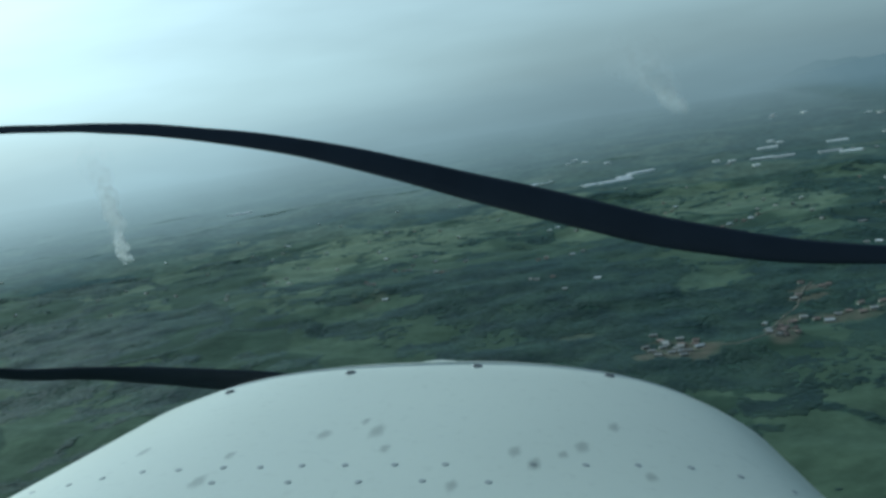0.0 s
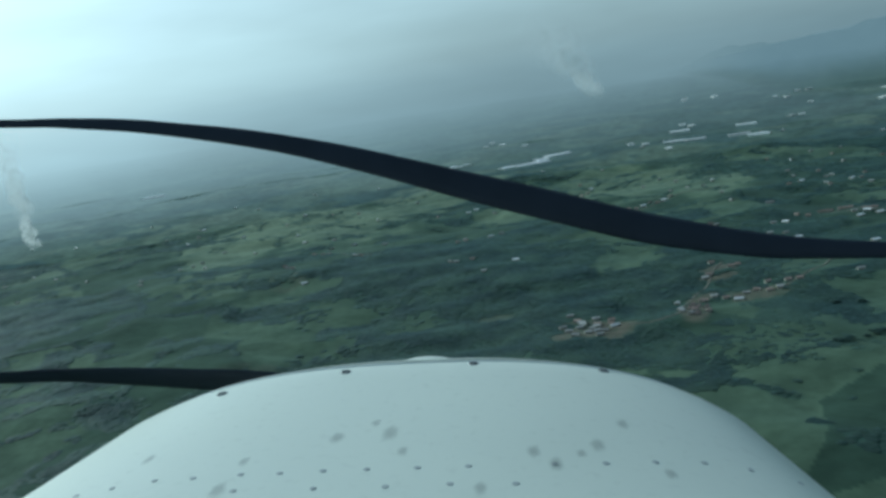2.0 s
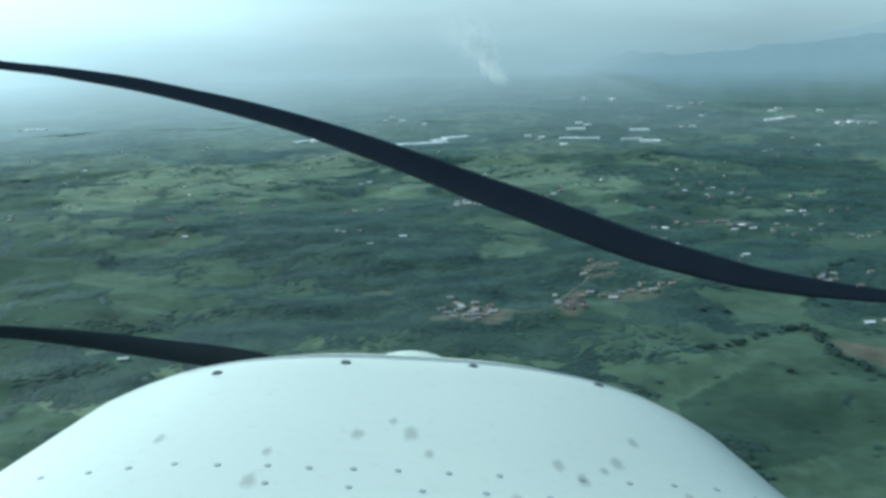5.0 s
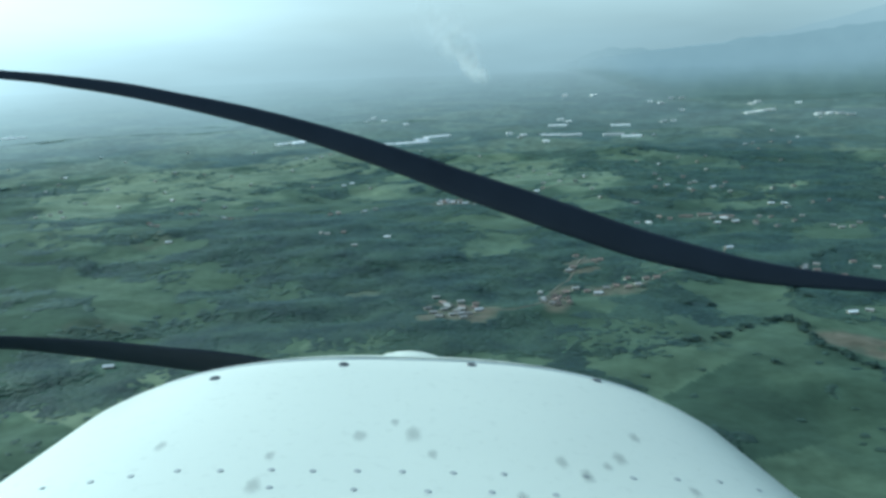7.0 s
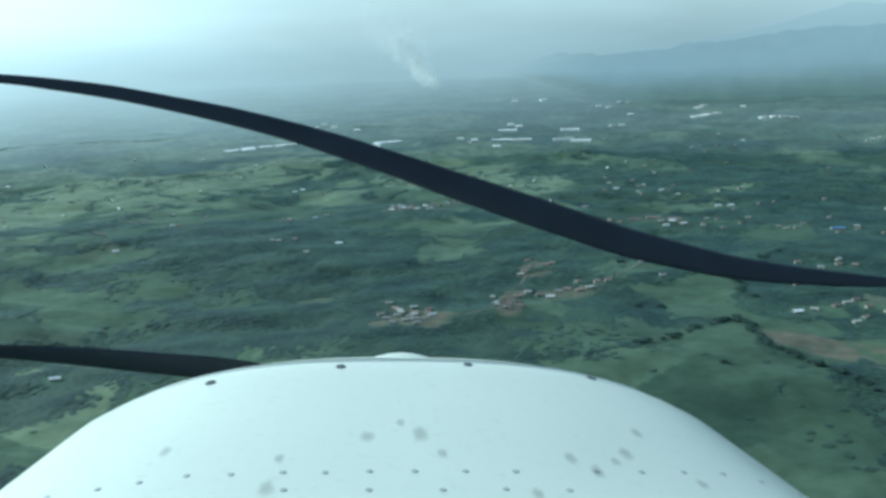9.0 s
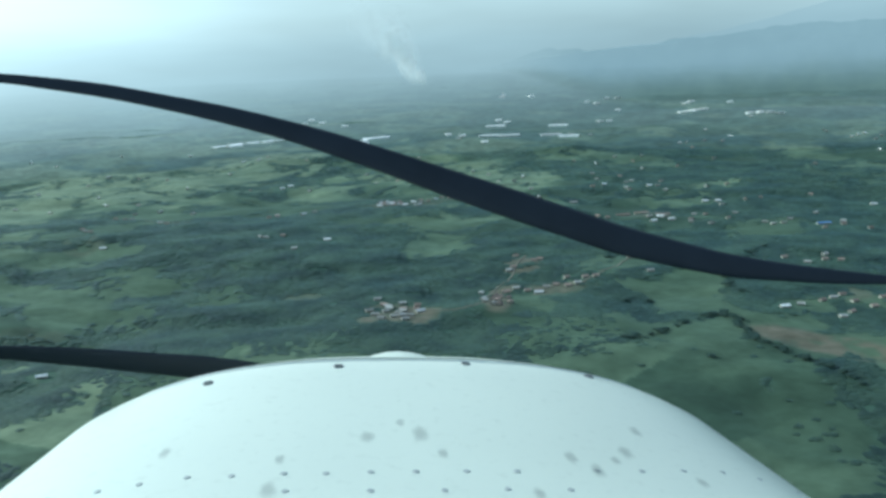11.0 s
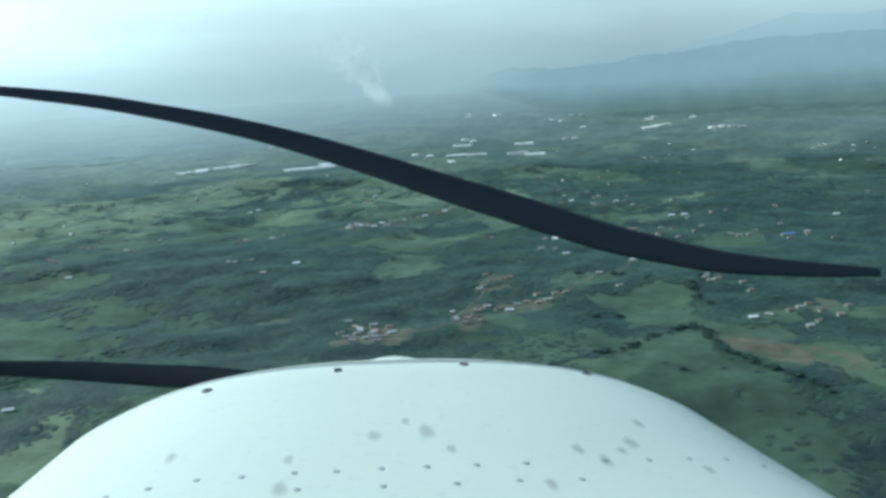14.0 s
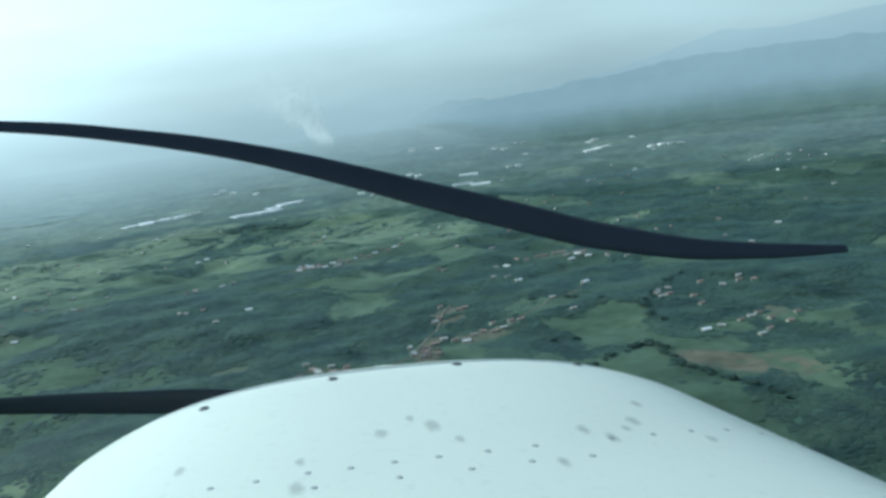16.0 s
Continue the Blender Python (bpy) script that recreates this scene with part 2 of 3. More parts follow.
PASTURES = ((-973, 3038, 360, 470, 18, 1.05), (-561, 3500, 269, 330, 9, 1.0), (-1096, 2581, 150, 215, 23, 1.0), (-886, 2008, 90, 165, 24, 0.8), (73, 3133, 228, 495, -1, 0.9),
            (-270, 2761, 114, 167, 6, 0.85), (329, 2745, 115, 314, -7, 0.85), (534, 3428, 123, 117, -9, 0.75), (30, 1864, 80, 110, -1, 0.6), (338, 1638, 69, 84, -12, 0.6),
            (424, 1428, 64, 119, -17, 0.5), (202, 1235, 98, 79, -9, 0.44), (358, 1136, 81, 108, -17, 0.48), (402, 912, 58, 97, -24, 0.36))
MEADOWS = ((727, 1930, 100, 113, -21, 0.4), (673, 2274, 80, 102, -16, 0.6), (-547, 1691, 89, 66, 18, 0.6), (-350, 1594, 58, 54, 12, 0.45), (-601, 1529, 70, 72, 21, 0.6),
           (210, 3899, 233, 192, -3, 0.7), (752, 3132, 112, 202, -14, 0.5), (-1131, 4205, 289, 248, 15, 0.7), (-1454, 3559, 200, 207, 22, 0.75), (574, 1330, 46, 45, -23, 0.45))
BARE = ((-45, 1391, 56, 66, 2, 1.0), (186, 1653, 34, 50, -6, 0.9), (118, 1448, 21, 74, -5, 0.9), (209, 1509, 83, 30, -8, 0.75), (506, 1150, 92, 44, -50, 1.0), (-593, 1368, 54, 35, 23, 0.25),
        (525, 2117, 63, 50, -14, 0.7), (-207, 1553, 38, 34, 8, 0.35), (-735, 2032, 42, 70, 20, 0.45), (656, 1366, 23, 40, -26, 0.5), (-18, 2348, 100, 60, 0, 0.45))


def cover(x, y):
    """Land cover over plan coordinates: field tone with sunward haze painted in, woodland, bare earth."""
    dense = 0.07 * ease(150, 700, x)
    wood = ease(0.55 - dense, 0.62 - dense, fbm(x, y, 420, 4))
    for o in WOODS + BELTS:
        wood = np.maximum(wood, spot(x, y, *o) * ease(0.34, 0.44, fbm(x + 211, y + 80, 170, 3)))
    wood = wood * (1 - 0.5 * ease(3200, 5000, np.hypot(x, y)))
    best = np.full(x.shape, 1e18)
    second, tone = best.copy(), np.zeros(x.shape)
    cell = 190.0
    wx, wy = x + 60 * (fbm(x, y, 150, 2) - 0.5), (y + 60 * (fbm(x + 50, y, 150, 2) - 0.5)) * 0.72
    ix, iy = np.floor(wx / cell).astype(int), np.floor(wy / cell).astype(int)
    for i in (-1, 0, 1):
        for j in (-1, 0, 1):
            a, b = _tab[(ix + i) % 251, (iy + j) % 247], _tab[(ix + i + 31) % 251, (iy + j + 57) % 247]
            v = _tab[(ix + i + 91) % 251, (iy + j + 13) % 247]
            d = (wx - (ix + i + a) * cell) ** 2 + (wy - (iy + j + b) * cell) ** 2
            near = d < best
            second = np.where(near, best, np.minimum(second, d))
            tone = np.where(near, v, tone)
            best = np.where(near, d, best)
    edge = np.sqrt(second) - np.sqrt(best)
    # paler towards the west: brightness of sunward haze put into the field tone
    tone = 0.12 + 0.62 * tone ** 1.4 + 0.21 * ease(150, -500, x)
    open_land = np.zeros(x.shape)
    for *o, v in PASTURES + MEADOWS:
        k = spot(x, y, *o, 0.25)
        open_land = np.maximum(open_land, k)
        wood, tone = wood * (1 - k), tone * (1 - k) + (v * 0.85 + 0.25 * tone) * k
    hedge = ease(15, 6, edge + 16 * (fbm(x, y + 500, 60, 2) - 0.5)) * ease(0.52, 0.58, fbm(x, y, 150, 3))
    clump = ease(0.60, 0.65, fbm(x + 700, y, 100, 4)) * 0.9 * (1 - 0.85 * open_land)
    soil = np.zeros(x.shape)
    for *o, v in BARE:
        soil = np.maximum(soil, v * spot(x, y, *o, soft=0.25) * ease(0.30, 0.52, fbm(x, y + 77, 34, 4)))
    wood = np.maximum(wood, np.maximum(hedge * 0.9, clump) * (1 - 0.5 * ease(3200, 5000, np.hypot(x, y)))) * (1 - soil)
    return tone, wood, soil


def sheet_mesh(name, verts, faces, material, smooth=True):
    me = bpy.data.meshes.new(name)
    me.from_pydata(verts.tolist() if isinstance(verts, np.ndarray) else verts, [], faces.tolist() if isinstance(faces, np.ndarray) else faces)
    me.materials.append(material)
    me.polygons.foreach_set("use_smooth", np.full(len(me.polygons), smooth))
    me.update()
    return me


def polar_faces(na, nr, closed):
    i, j = np.meshgrid(np.arange(na if closed else na - 1), np.arange(nr - 1), indexing="ij")
    i, j = i.ravel(), j.ravel()
    k = (i + 1) % na
    return np.stack([i * nr + j, k * nr + j, k * nr + j + 1, i * nr + j + 1], 1)[:, ::-1]


def build_ground():
    az = np.radians(np.concatenate([np.arange(-52, 46, 0.2), np.arange(46, 308, 6.0)]))
    dt = np.concatenate([[0.0, 150, 300, 450], np.geomspace(600, 3600, 300)])
    A, D = np.meshgrid(az, dt, indexing="ij")
    X, Y = np.sin(A) * D, np.cos(A) * D
    wx, wy, wz = folded(X, Y)
    me = sheet_mesh("ground", np.stack([wx, wy, wz], -1).reshape(-1, 3), polar_faces(len(az), len(dt), True), LAND)
    tone, wood, soil = cover(X, Y)
    for key, v in (("field", tone), ("forest", wood), ("soil", soil)):
        me.attributes.new(key, "FLOAT", "POINT").data.foreach_set("value", v.ravel())
    return tagged(new("ground", me), "rolling green valley floor of pastures, woods and bare earth", "ground", kind="structure")


ground = build_ground()


# ---- distance: plain and hills, haze painted as glow and see-through ----
def build_far(name, label, az0, az1, base, crest, rng, depth, material, seed, thin, foot_haze, step=0.25):
    """A band of far land: crest(az degrees) gives its height above the eye in degrees."""
    az = np.arange(az0, az1 + step, step)
    rows = np.linspace(0, 1, 14)
    V, haze_mix, low = [], [], []
    for a in az:
        foot = base + (EYE_H - 122 - base) * float(ease(13, 4.5, a))
        top = EYE_H + math.tan(radians(crest(a))) * (rng + depth)
        for k in rows:
            d = rng + depth * k
            w = (fbm(np.array(a * 1.1 + seed), np.array(k * 3.0 + seed), 1.0, 4) - 0.5)
            z = foot + (top - foot) * k ** 1.15 + float(w) * (top - foot) * 0.22 * (1 - abs(2 * k - 1))
            V.append((math.sin(radians(a)) * d, math.cos(radians(a)) * d, z))
            # painted haze: see-through share set by height and bearing
            veil = thin + (foot_haze - thin) * float(ease(0.9, 0.0, k))
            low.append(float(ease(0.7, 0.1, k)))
            haze_mix.append(veil + (0.97 - veil) * max(float(ease(11, 4.8, a)), float(ease(15, 10, a)) * float(ease(0.6, 0.05, k))))
    me = sheet_mesh(name, V, polar_faces(len(az), len(rows), False), material)
    me.attributes.new("haze_mix", "FLOAT", "POINT").data.foreach_set("value", haze_mix)
    me.attributes.new("foot", "FLOAT", "POINT").data.foreach_set("value", low)
    return tagged(new(name, me), label, "hills", kind="structure")


def crest_of(points, jag, seed):
    xs, ys = zip(*points)
    return lambda a: float(np.interp(a, xs, ys)) + jag * (float(fbm(np.array(a * 0.9 + seed), np.array(seed), 1.0, 4)) - 0.5)


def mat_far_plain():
    """The plain's last miles: glowing blue-green land, haze painted by blending it into the sky."""
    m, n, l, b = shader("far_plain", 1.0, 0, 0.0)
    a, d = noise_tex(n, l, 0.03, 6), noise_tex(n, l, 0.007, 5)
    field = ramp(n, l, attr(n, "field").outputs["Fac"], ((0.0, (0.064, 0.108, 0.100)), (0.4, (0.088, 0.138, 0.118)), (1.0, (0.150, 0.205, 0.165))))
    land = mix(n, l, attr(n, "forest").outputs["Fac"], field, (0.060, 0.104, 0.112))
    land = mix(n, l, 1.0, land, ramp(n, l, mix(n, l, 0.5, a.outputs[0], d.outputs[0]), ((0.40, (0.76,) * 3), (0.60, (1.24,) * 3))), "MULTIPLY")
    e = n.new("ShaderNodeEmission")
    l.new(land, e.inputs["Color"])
    fade_out(n, l, e.outputs[0], attr(n, "haze_mix").outputs["Fac"])
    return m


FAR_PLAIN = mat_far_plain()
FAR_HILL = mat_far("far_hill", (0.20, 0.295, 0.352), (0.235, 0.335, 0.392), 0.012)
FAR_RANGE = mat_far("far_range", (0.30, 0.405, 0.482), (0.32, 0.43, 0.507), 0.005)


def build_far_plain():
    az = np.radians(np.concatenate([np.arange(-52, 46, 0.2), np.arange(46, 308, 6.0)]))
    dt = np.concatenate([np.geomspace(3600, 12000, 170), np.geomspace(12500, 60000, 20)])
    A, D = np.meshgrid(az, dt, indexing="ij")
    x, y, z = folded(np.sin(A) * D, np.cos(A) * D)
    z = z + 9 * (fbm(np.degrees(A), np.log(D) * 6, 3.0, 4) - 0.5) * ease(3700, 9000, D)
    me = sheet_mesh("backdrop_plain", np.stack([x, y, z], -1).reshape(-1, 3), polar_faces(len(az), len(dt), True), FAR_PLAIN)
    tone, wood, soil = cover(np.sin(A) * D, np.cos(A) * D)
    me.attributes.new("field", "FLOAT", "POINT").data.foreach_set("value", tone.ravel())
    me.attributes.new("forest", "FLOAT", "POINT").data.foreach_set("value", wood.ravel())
    # painted haze: see-through share grows with distance, faster on the sun's side
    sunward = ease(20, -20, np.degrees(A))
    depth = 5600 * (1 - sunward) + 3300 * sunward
    haze_mix = 1 - np.exp(-np.maximum(D - 3550, 0) / depth)
    haze_mix = np.maximum(haze_mix, ease(7000, 15000, D))
    me.attributes.new("haze_mix", "FLOAT", "POINT").data.foreach_set("value", haze_mix.ravel())
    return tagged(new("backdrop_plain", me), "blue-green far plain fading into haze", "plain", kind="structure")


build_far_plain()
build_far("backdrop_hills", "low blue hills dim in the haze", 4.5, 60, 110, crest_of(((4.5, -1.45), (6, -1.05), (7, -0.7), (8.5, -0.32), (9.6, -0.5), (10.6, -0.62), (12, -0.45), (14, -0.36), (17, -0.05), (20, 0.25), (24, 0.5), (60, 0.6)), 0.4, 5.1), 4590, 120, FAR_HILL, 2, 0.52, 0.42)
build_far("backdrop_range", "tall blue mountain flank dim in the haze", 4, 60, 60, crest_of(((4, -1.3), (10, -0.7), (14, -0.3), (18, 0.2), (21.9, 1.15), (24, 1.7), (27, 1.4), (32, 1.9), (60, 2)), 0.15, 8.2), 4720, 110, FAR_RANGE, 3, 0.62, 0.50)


# ---- helpers for things ----
def part(name, bm, material, parent, label=""):
    me = bpy.data.meshes.new(name)
    bm.to_mesh(me)
    bm.free()
    me.materials.append(material)
    ob = new(name, me)
    ob.parent = parent
    return tagged(ob, label) if label else ob


def box(bm, x0, x1, y0, y1, z0, z1):
    v = [bm.verts.new(p) for p in ((x0, y0, z0), (x1, y0, z0), (x1, y1, z0), (x0, y1, z0), (x0, y0, z1), (x1, y0, z1), (x1, y1, z1), (x0, y1, z1))]
    for f in ((3, 2, 1, 0), (4, 5, 6, 7), (0, 1, 5, 4), (1, 2, 6, 5), (2, 3, 7, 6), (3, 0, 4, 7)):
        bm.faces.new([v[k] for k in f])


def gable(bm, w, d, z0, rise, over, thick):
    """A pitched roof of two slopes with a ridge along x."""
    for s in (-1, 1):
        a = [(-w / 2 - over, s * (d / 2 + over), z0 - over * rise / (d / 2)), (w / 2 + over, s * (d / 2 + over), z0 - over * rise / (d / 2)),
             (w / 2 + over, 0, z0 + rise), (-w / 2 - over, 0, z0 + rise)]
        lo = [bm.verts.new(p) for p in a]
        hi = [bm.verts.new((p[0], p[1], p[2] + thick)) for p in a]
        o = (0, 1, 2, 3) if s < 0 else (3, 2, 1, 0)
        bm.faces.new([hi[k] for k in o])
        bm.faces.new([lo[k] for k in reversed(o)])
        for k in range(4):
            q = (k + 1) % 4
            f = (lo[k], lo[q], hi[q], hi[k])
            bm.faces.new(f if s < 0 else f[::-1])


def smooth_line(points, steps):
    out, p = [], [Vector(q) for q in points]
    for k in range(len(p) - 1):
        a, b, c, d = p[max(k - 1, 0)], p[k], p[k + 1], p[min(k + 2, len(p) - 1)]
        for i in range(steps):
            t = i / steps
            out.append(0.5 * ((2 * b) + (c - a) * t + (2 * a - 5 * b + 4 * c - d) * t * t + (3 * b - a - 3 * c + d) * t ** 3))
    return out + [p[-1]]


def make_house(w, d, h, rise, roof, label, category="house", name="house", walls=None):
    top = new(name)
    bm = bmesh.new()
    box(bm, -w / 2, w / 2, -d / 2, d / 2, -3, h)
    for s in (-1, 1):                                  # gable ends
        v = [bm.verts.new((s * w / 2, y, z)) for y, z in ((-d / 2, h), (d / 2, h), (0, h + rise))]
        bm.faces.new(v if s > 0 else v[::-1])
    wall = part("wall", bm, walls or WALL, top)
    bm = bmesh.new()
    gable(bm, w, d, h, rise, 0.6, 0.2)
    part("roof", bm, roof, top)
    for x in (-w * 0.28, w * 0.28):
        bm = bmesh.new()
        box(bm, x - 0.6, x + 0.6, -d / 2 - 0.05, -d / 2 + 0.05, 1.0, 2.2)
        part("window", bm, GLASS_DARK, wall)
    bm = bmesh.new()
    box(bm, -0.5, 0.5, -d / 2 - 0.05, -d / 2 + 0.05, 0.0, 2.1)
    part("door", bm, GLASS_DARK, wall)
    return tagged(top, label, category)


def stand(x, y, turn=0.0, sink=0.0):
    X, Y, Z = folded(x, y)
    return pose(float(X), float(Y), float(Z) - sink, 0, 0, turn)


HOUSES = {
    "tile": make_house(10, 7, 3.0, 1.7, ROOF_TILE, "small plastered house with a red tile roof"),
    "grey": make_house(11, 7, 3.0, 1.4, ROOF_METAL, "small plastered house with a pale sheet-metal roof"),
    "white": make_house(14, 8, 2.6, 1.9, ROOF_WHITE, "long white farm building with a bright metal roof", "farm building", "farm_building"),
    "long": make_house(32, 7, 3.2, 1.5, ROOF_TILE, "long low row of red-roofed dwellings", "row house", "row_house"),
    "blue": make_house(28, 9, 3.6, 1.6, ROOF_BLUE, "farm shed with a blue metal roof", "shed", "shed"),
    "hall": make_house(80, 34, 3.6, 2.0, ROOF_WHITE, "large white-roofed warehouse hall on the plain", "warehouse", "warehouse", ROOF_WHITE),
    "block": make_house(24, 36, 3.0, 1.6, ROOF_WHITE, "white-roofed estate building on the far plain", "building", "estate_building", ROOF_WHITE),
    "tunnel": make_house(56, 48, 1.6, 1.8, SHEET, "long white plastic greenhouse among fields", "greenhouse", "greenhouse", SHEET),
}
USED, YARDS = set(), []
YARD = {"hall": 75, "tunnel": 60, "block": 35, "long": 30, "blue": 28, "white": 24}


def put(kind, x, y, turn=0.0, group=""):
    YARDS.append((x, y, YARD.get(kind, 13)))
    ob = HOUSES[kind]
    if kind in USED:
        ob = copy_thing(ob, stand(x, y, turn))
    else:
        ob.matrix_basis = stand(x, y, turn)
        USED.add(kind)
    if group:
        ob["group"] = group
    return ob


for k, (x, y) in enumerate(((-894, 4351), (-830, 4410), (-765, 4480), (-700, 4540), (-641, 4603), (-820, 4330))):
    put("tunnel", x, y, 42, "greenhouses on the plain")
for x, y in ((-2260, 4890), (-2215, 4915), (-2640, 5250), (-2590, 5280)):
    put("tunnel", x, y, 66, "greenhouses on the plain")
for x, y in ((-390, 4125), (-335, 4160), (-289, 4183), (-240, 4215), (-250, 4300), (-200, 4350), (-150, 4410)):
    put("tunnel", x, y, 35, "greenhouses on the plain")
for x, y, a in ((405, 4690, 0), (330, 4170, 0), (415, 4120, 2), (590, 4070, 0), (660, 4040, -3), (700, 4600, 0)):
    put("hall", x, y, a, "warehouses on the plain")
for k in range(8):
    put("block", 1679 + 23 * k, 4712 - 6 * k + 40 * (k % 2), 5, "white estate")
for k in range(7):
    put("block", 1480 + 27 * k, 5213 + 18 * k, 15, "white estate")
for x, y in ((1722, 3671), (1760, 3700), (1800, 3730), (1640, 4560)):
    put("white", x, y, 20)
for x, y in ((-864, 7599), (-840, 7900), (-705, 7339), (-509, 6995), (654, 7305), (684, 6963), (216, 6045), (405, 5481), (300, 5900)):
    put("block", x * 0.72, y * 0.72, 10)
for x, y, a, kind in ((-72, 1471, 10, "grey"), (-51, 1420, -25, "grey"), (-30, 1404, -20, "grey"), (-4, 1392, 25, "white"), (-31, 1372, 30, "grey"), (-60, 1440, -20, "tile"),
                      (-8, 1430, 10, "tile"), (180, 1730, 20, "tile"), (209, 1689, -10, "tile"), (222, 1700, -10, "tile"), (158, 1638, 5, "grey"), (166, 1650, 5, "tile"), (248, 1559, 30, "tile"),
                      (191, 1489, 0, "white"), (112, 1452, 60, "tile"), (118, 1430, 65, "tile"), (110, 1405, 60, "grey"), (126, 1470, 60, "tile"), (140, 1500, 10, "tile"),
                      (-508, 1205, 15, "white"), (526, 1307, 10, "white"), (620, 1357, 0, "grey"), (598, 1345, 20, "tile"), (640, 1372, 0, "tile"), (543, 1558, 30, "grey"), (544, 1535, 0, "grey"), (551, 1580, 20, "grey"),
                      (591, 1512, 10, "tile"), (703, 1578, 0, "tile"), (726, 1566, -20, "tile"), (847, 1913, 0, "blue"), (885, 1905, 10, "tile"), (775, 1947, 5, "grey"), (750, 1940, 5, "grey"),
                      (592, 1262, 10, "grey"), (615, 1285, 30, "tile"), (655, 1300, 0, "tile"), (732, 2251, 5, "white"), (704, 2262, 5, "white"), (830, 2230, 70, "tile"), (790, 2225, 75, "tile"),
                      (347, 2041, 0, "grey"), (348, 1919, 30, "grey"), (362, 1871, 10, "white"), (473, 1765, 20, "white"), (380, 2280, 0, "grey"), (225, 2095, 0, "tile"), (236, 2079, 20, "grey"),
                      (381, 1664, 0, "grey"), (388, 1541, 10, "grey"), (585, 1464, 20, "tile"), (-407, 2856, 20, "white"), (-385, 2880, 0, "white"), (-352, 2343, 0, "tile"), (-370, 2324, 30, "tile"),
                      (-787, 2200, 0, "tile"), (-750, 2146, 20, "tile"), (-770, 2170, 0, "grey"), (-675, 1994, 0, "white"), (-769, 2392, 10, "tile"), (-719, 2365, 0, "grey"), (-628, 2284, 0, "grey"),
                      (-1479, 3331, 0, "white"), (-325, 1981, 0, "grey"), (-293, 2004, 10, "tile"), (-251, 1859, 0, "grey"), (476, 2150, 5, "long"), (520, 2155, 0, "long"), (562, 2123, -10, "long"), (430, 2100, 0, "tile")):
    put(kind, x, y, a)
for k, (x, y) in enumerate(((513, 2646), (581, 2664), (410, 2114), (389, 2294), (373, 2045), (321, 1933), (975, 2285), (920, 1860), (742, 1965), (515, 2019), (548, 2062), (604, 2041), (1036, 3500), (1125, 3633),
                          (1268, 3768), (715, 1606), (554, 3275), (670, 2553), (-357, 2375), (-287, 2346), (-260, 2360), (-735, 2359), (-608, 2265), (-338, 1990), (-194, 1960), (-168, 3189),
                          (560, 1545), (575, 1590), (640, 1600), (665, 1560), (690, 1345), (560, 1330), (640, 1330), (800, 1975), (830, 1870), (900, 1940), (690, 2050), (720, 2090), (660, 2120), (640, 2140))):
    put(("grey", "tile", "tile", "grey", "white")[k % 5] if k < 26 else ("tile", "grey")[k % 2], x, y, (k * 47) % 90 - 45)
for k in range(16):
    a, q = k * 2.4, 12 + 42 * ((k * 0.37) % 1)
    put(("tile", "white", "grey")[k % 3], -55 + q * 1.3 * math.cos(a), 2400 + q * math.sin(a), (k * 37) % 90, "village houses")
for k in range(15):
    t = k / 14
    put("white" if k % 3 == 1 else "tile", -85 + 264 * t, 2393 + 150 * t + 18 * ((k * 7) % 3 - 1), 25 * ((k * 5) % 4) - 20, "village houses")

# small white clusters out on the plain
for k, (x, y) in enumerate(((1368, 6674), (1440, 6690), (723, 7584), (902, 7270), (678, 7207), (1149, 6268), (1180, 6090), (1209, 5592), (1627, 5650), (1700, 5780), (1889, 5621), (944, 4795), (1000, 4830))):
    put("block", x, y, (k * 31) % 50 - 25, "white clusters on the plain")
for k, (x, y) in enumerate(((707, 4045), (762, 4071), (674, 4065), (1180, 3589), (1029, 3642), (1060, 3655), (1937, 3653), (1841, 3578), (1889, 3498), (1810, 3610), (619, 2476), (640, 2470), (554, 2460),
                          (558, 2035), (597, 2016), (638, 2004), (1067, 2148), (889, 2053), (516, 2066), (540, 2060), (726, 2205), (646, 2412), (507, 2523), (584, 2592), (600, 2600))):
    put(("grey", "white", "grey")[k % 3], x, y, (k * 41) % 70 - 35)

# sheds and stacks crowd the bare yard
for k in range(12):
    a, q = k * 2.39996, math.sqrt((k + 0.5) / 12)
    put(("grey", "grey", "grey", "tile", "grey")[k % 5], -45 + 46 * q * math.cos(a), 1391 + 56 * q * math.sin(a), (k * 53) % 60 - 30, "sheds in the yard")
for k in range(9):
    put(("tile", "tile", "grey")[k % 3], 118 + 22 * math.sin(k * 2.1), 1400 + 14 * k, 60 + 12 * math.sin(k), "village houses")
for k in range(10):
    put(("tile", "grey", "tile")[k % 3], 140 + 17 * k, 1500 + 14 * math.sin(k * 1.7) + 3 * k, 10 * math.sin(k), "village houses")

# scattered farms over the plain
rng = np.random.RandomState(21)
n = 0
while n < 95:
    r, a = 2300 * (4300 / 2300) ** rng.rand(), radians(-42 + 78 * rng.rand())
    x, y = r * math.sin(a), r * math.cos(a)
    if cover(np.array([x]), np.array([y]))[1][0] < 0.4:
        put(("tile", "grey", "grey", "white", "grey")[n % 5] if r < 3400 else ("grey", "white")[n % 2], x, y, 360 * rng.rand())
        n += 1

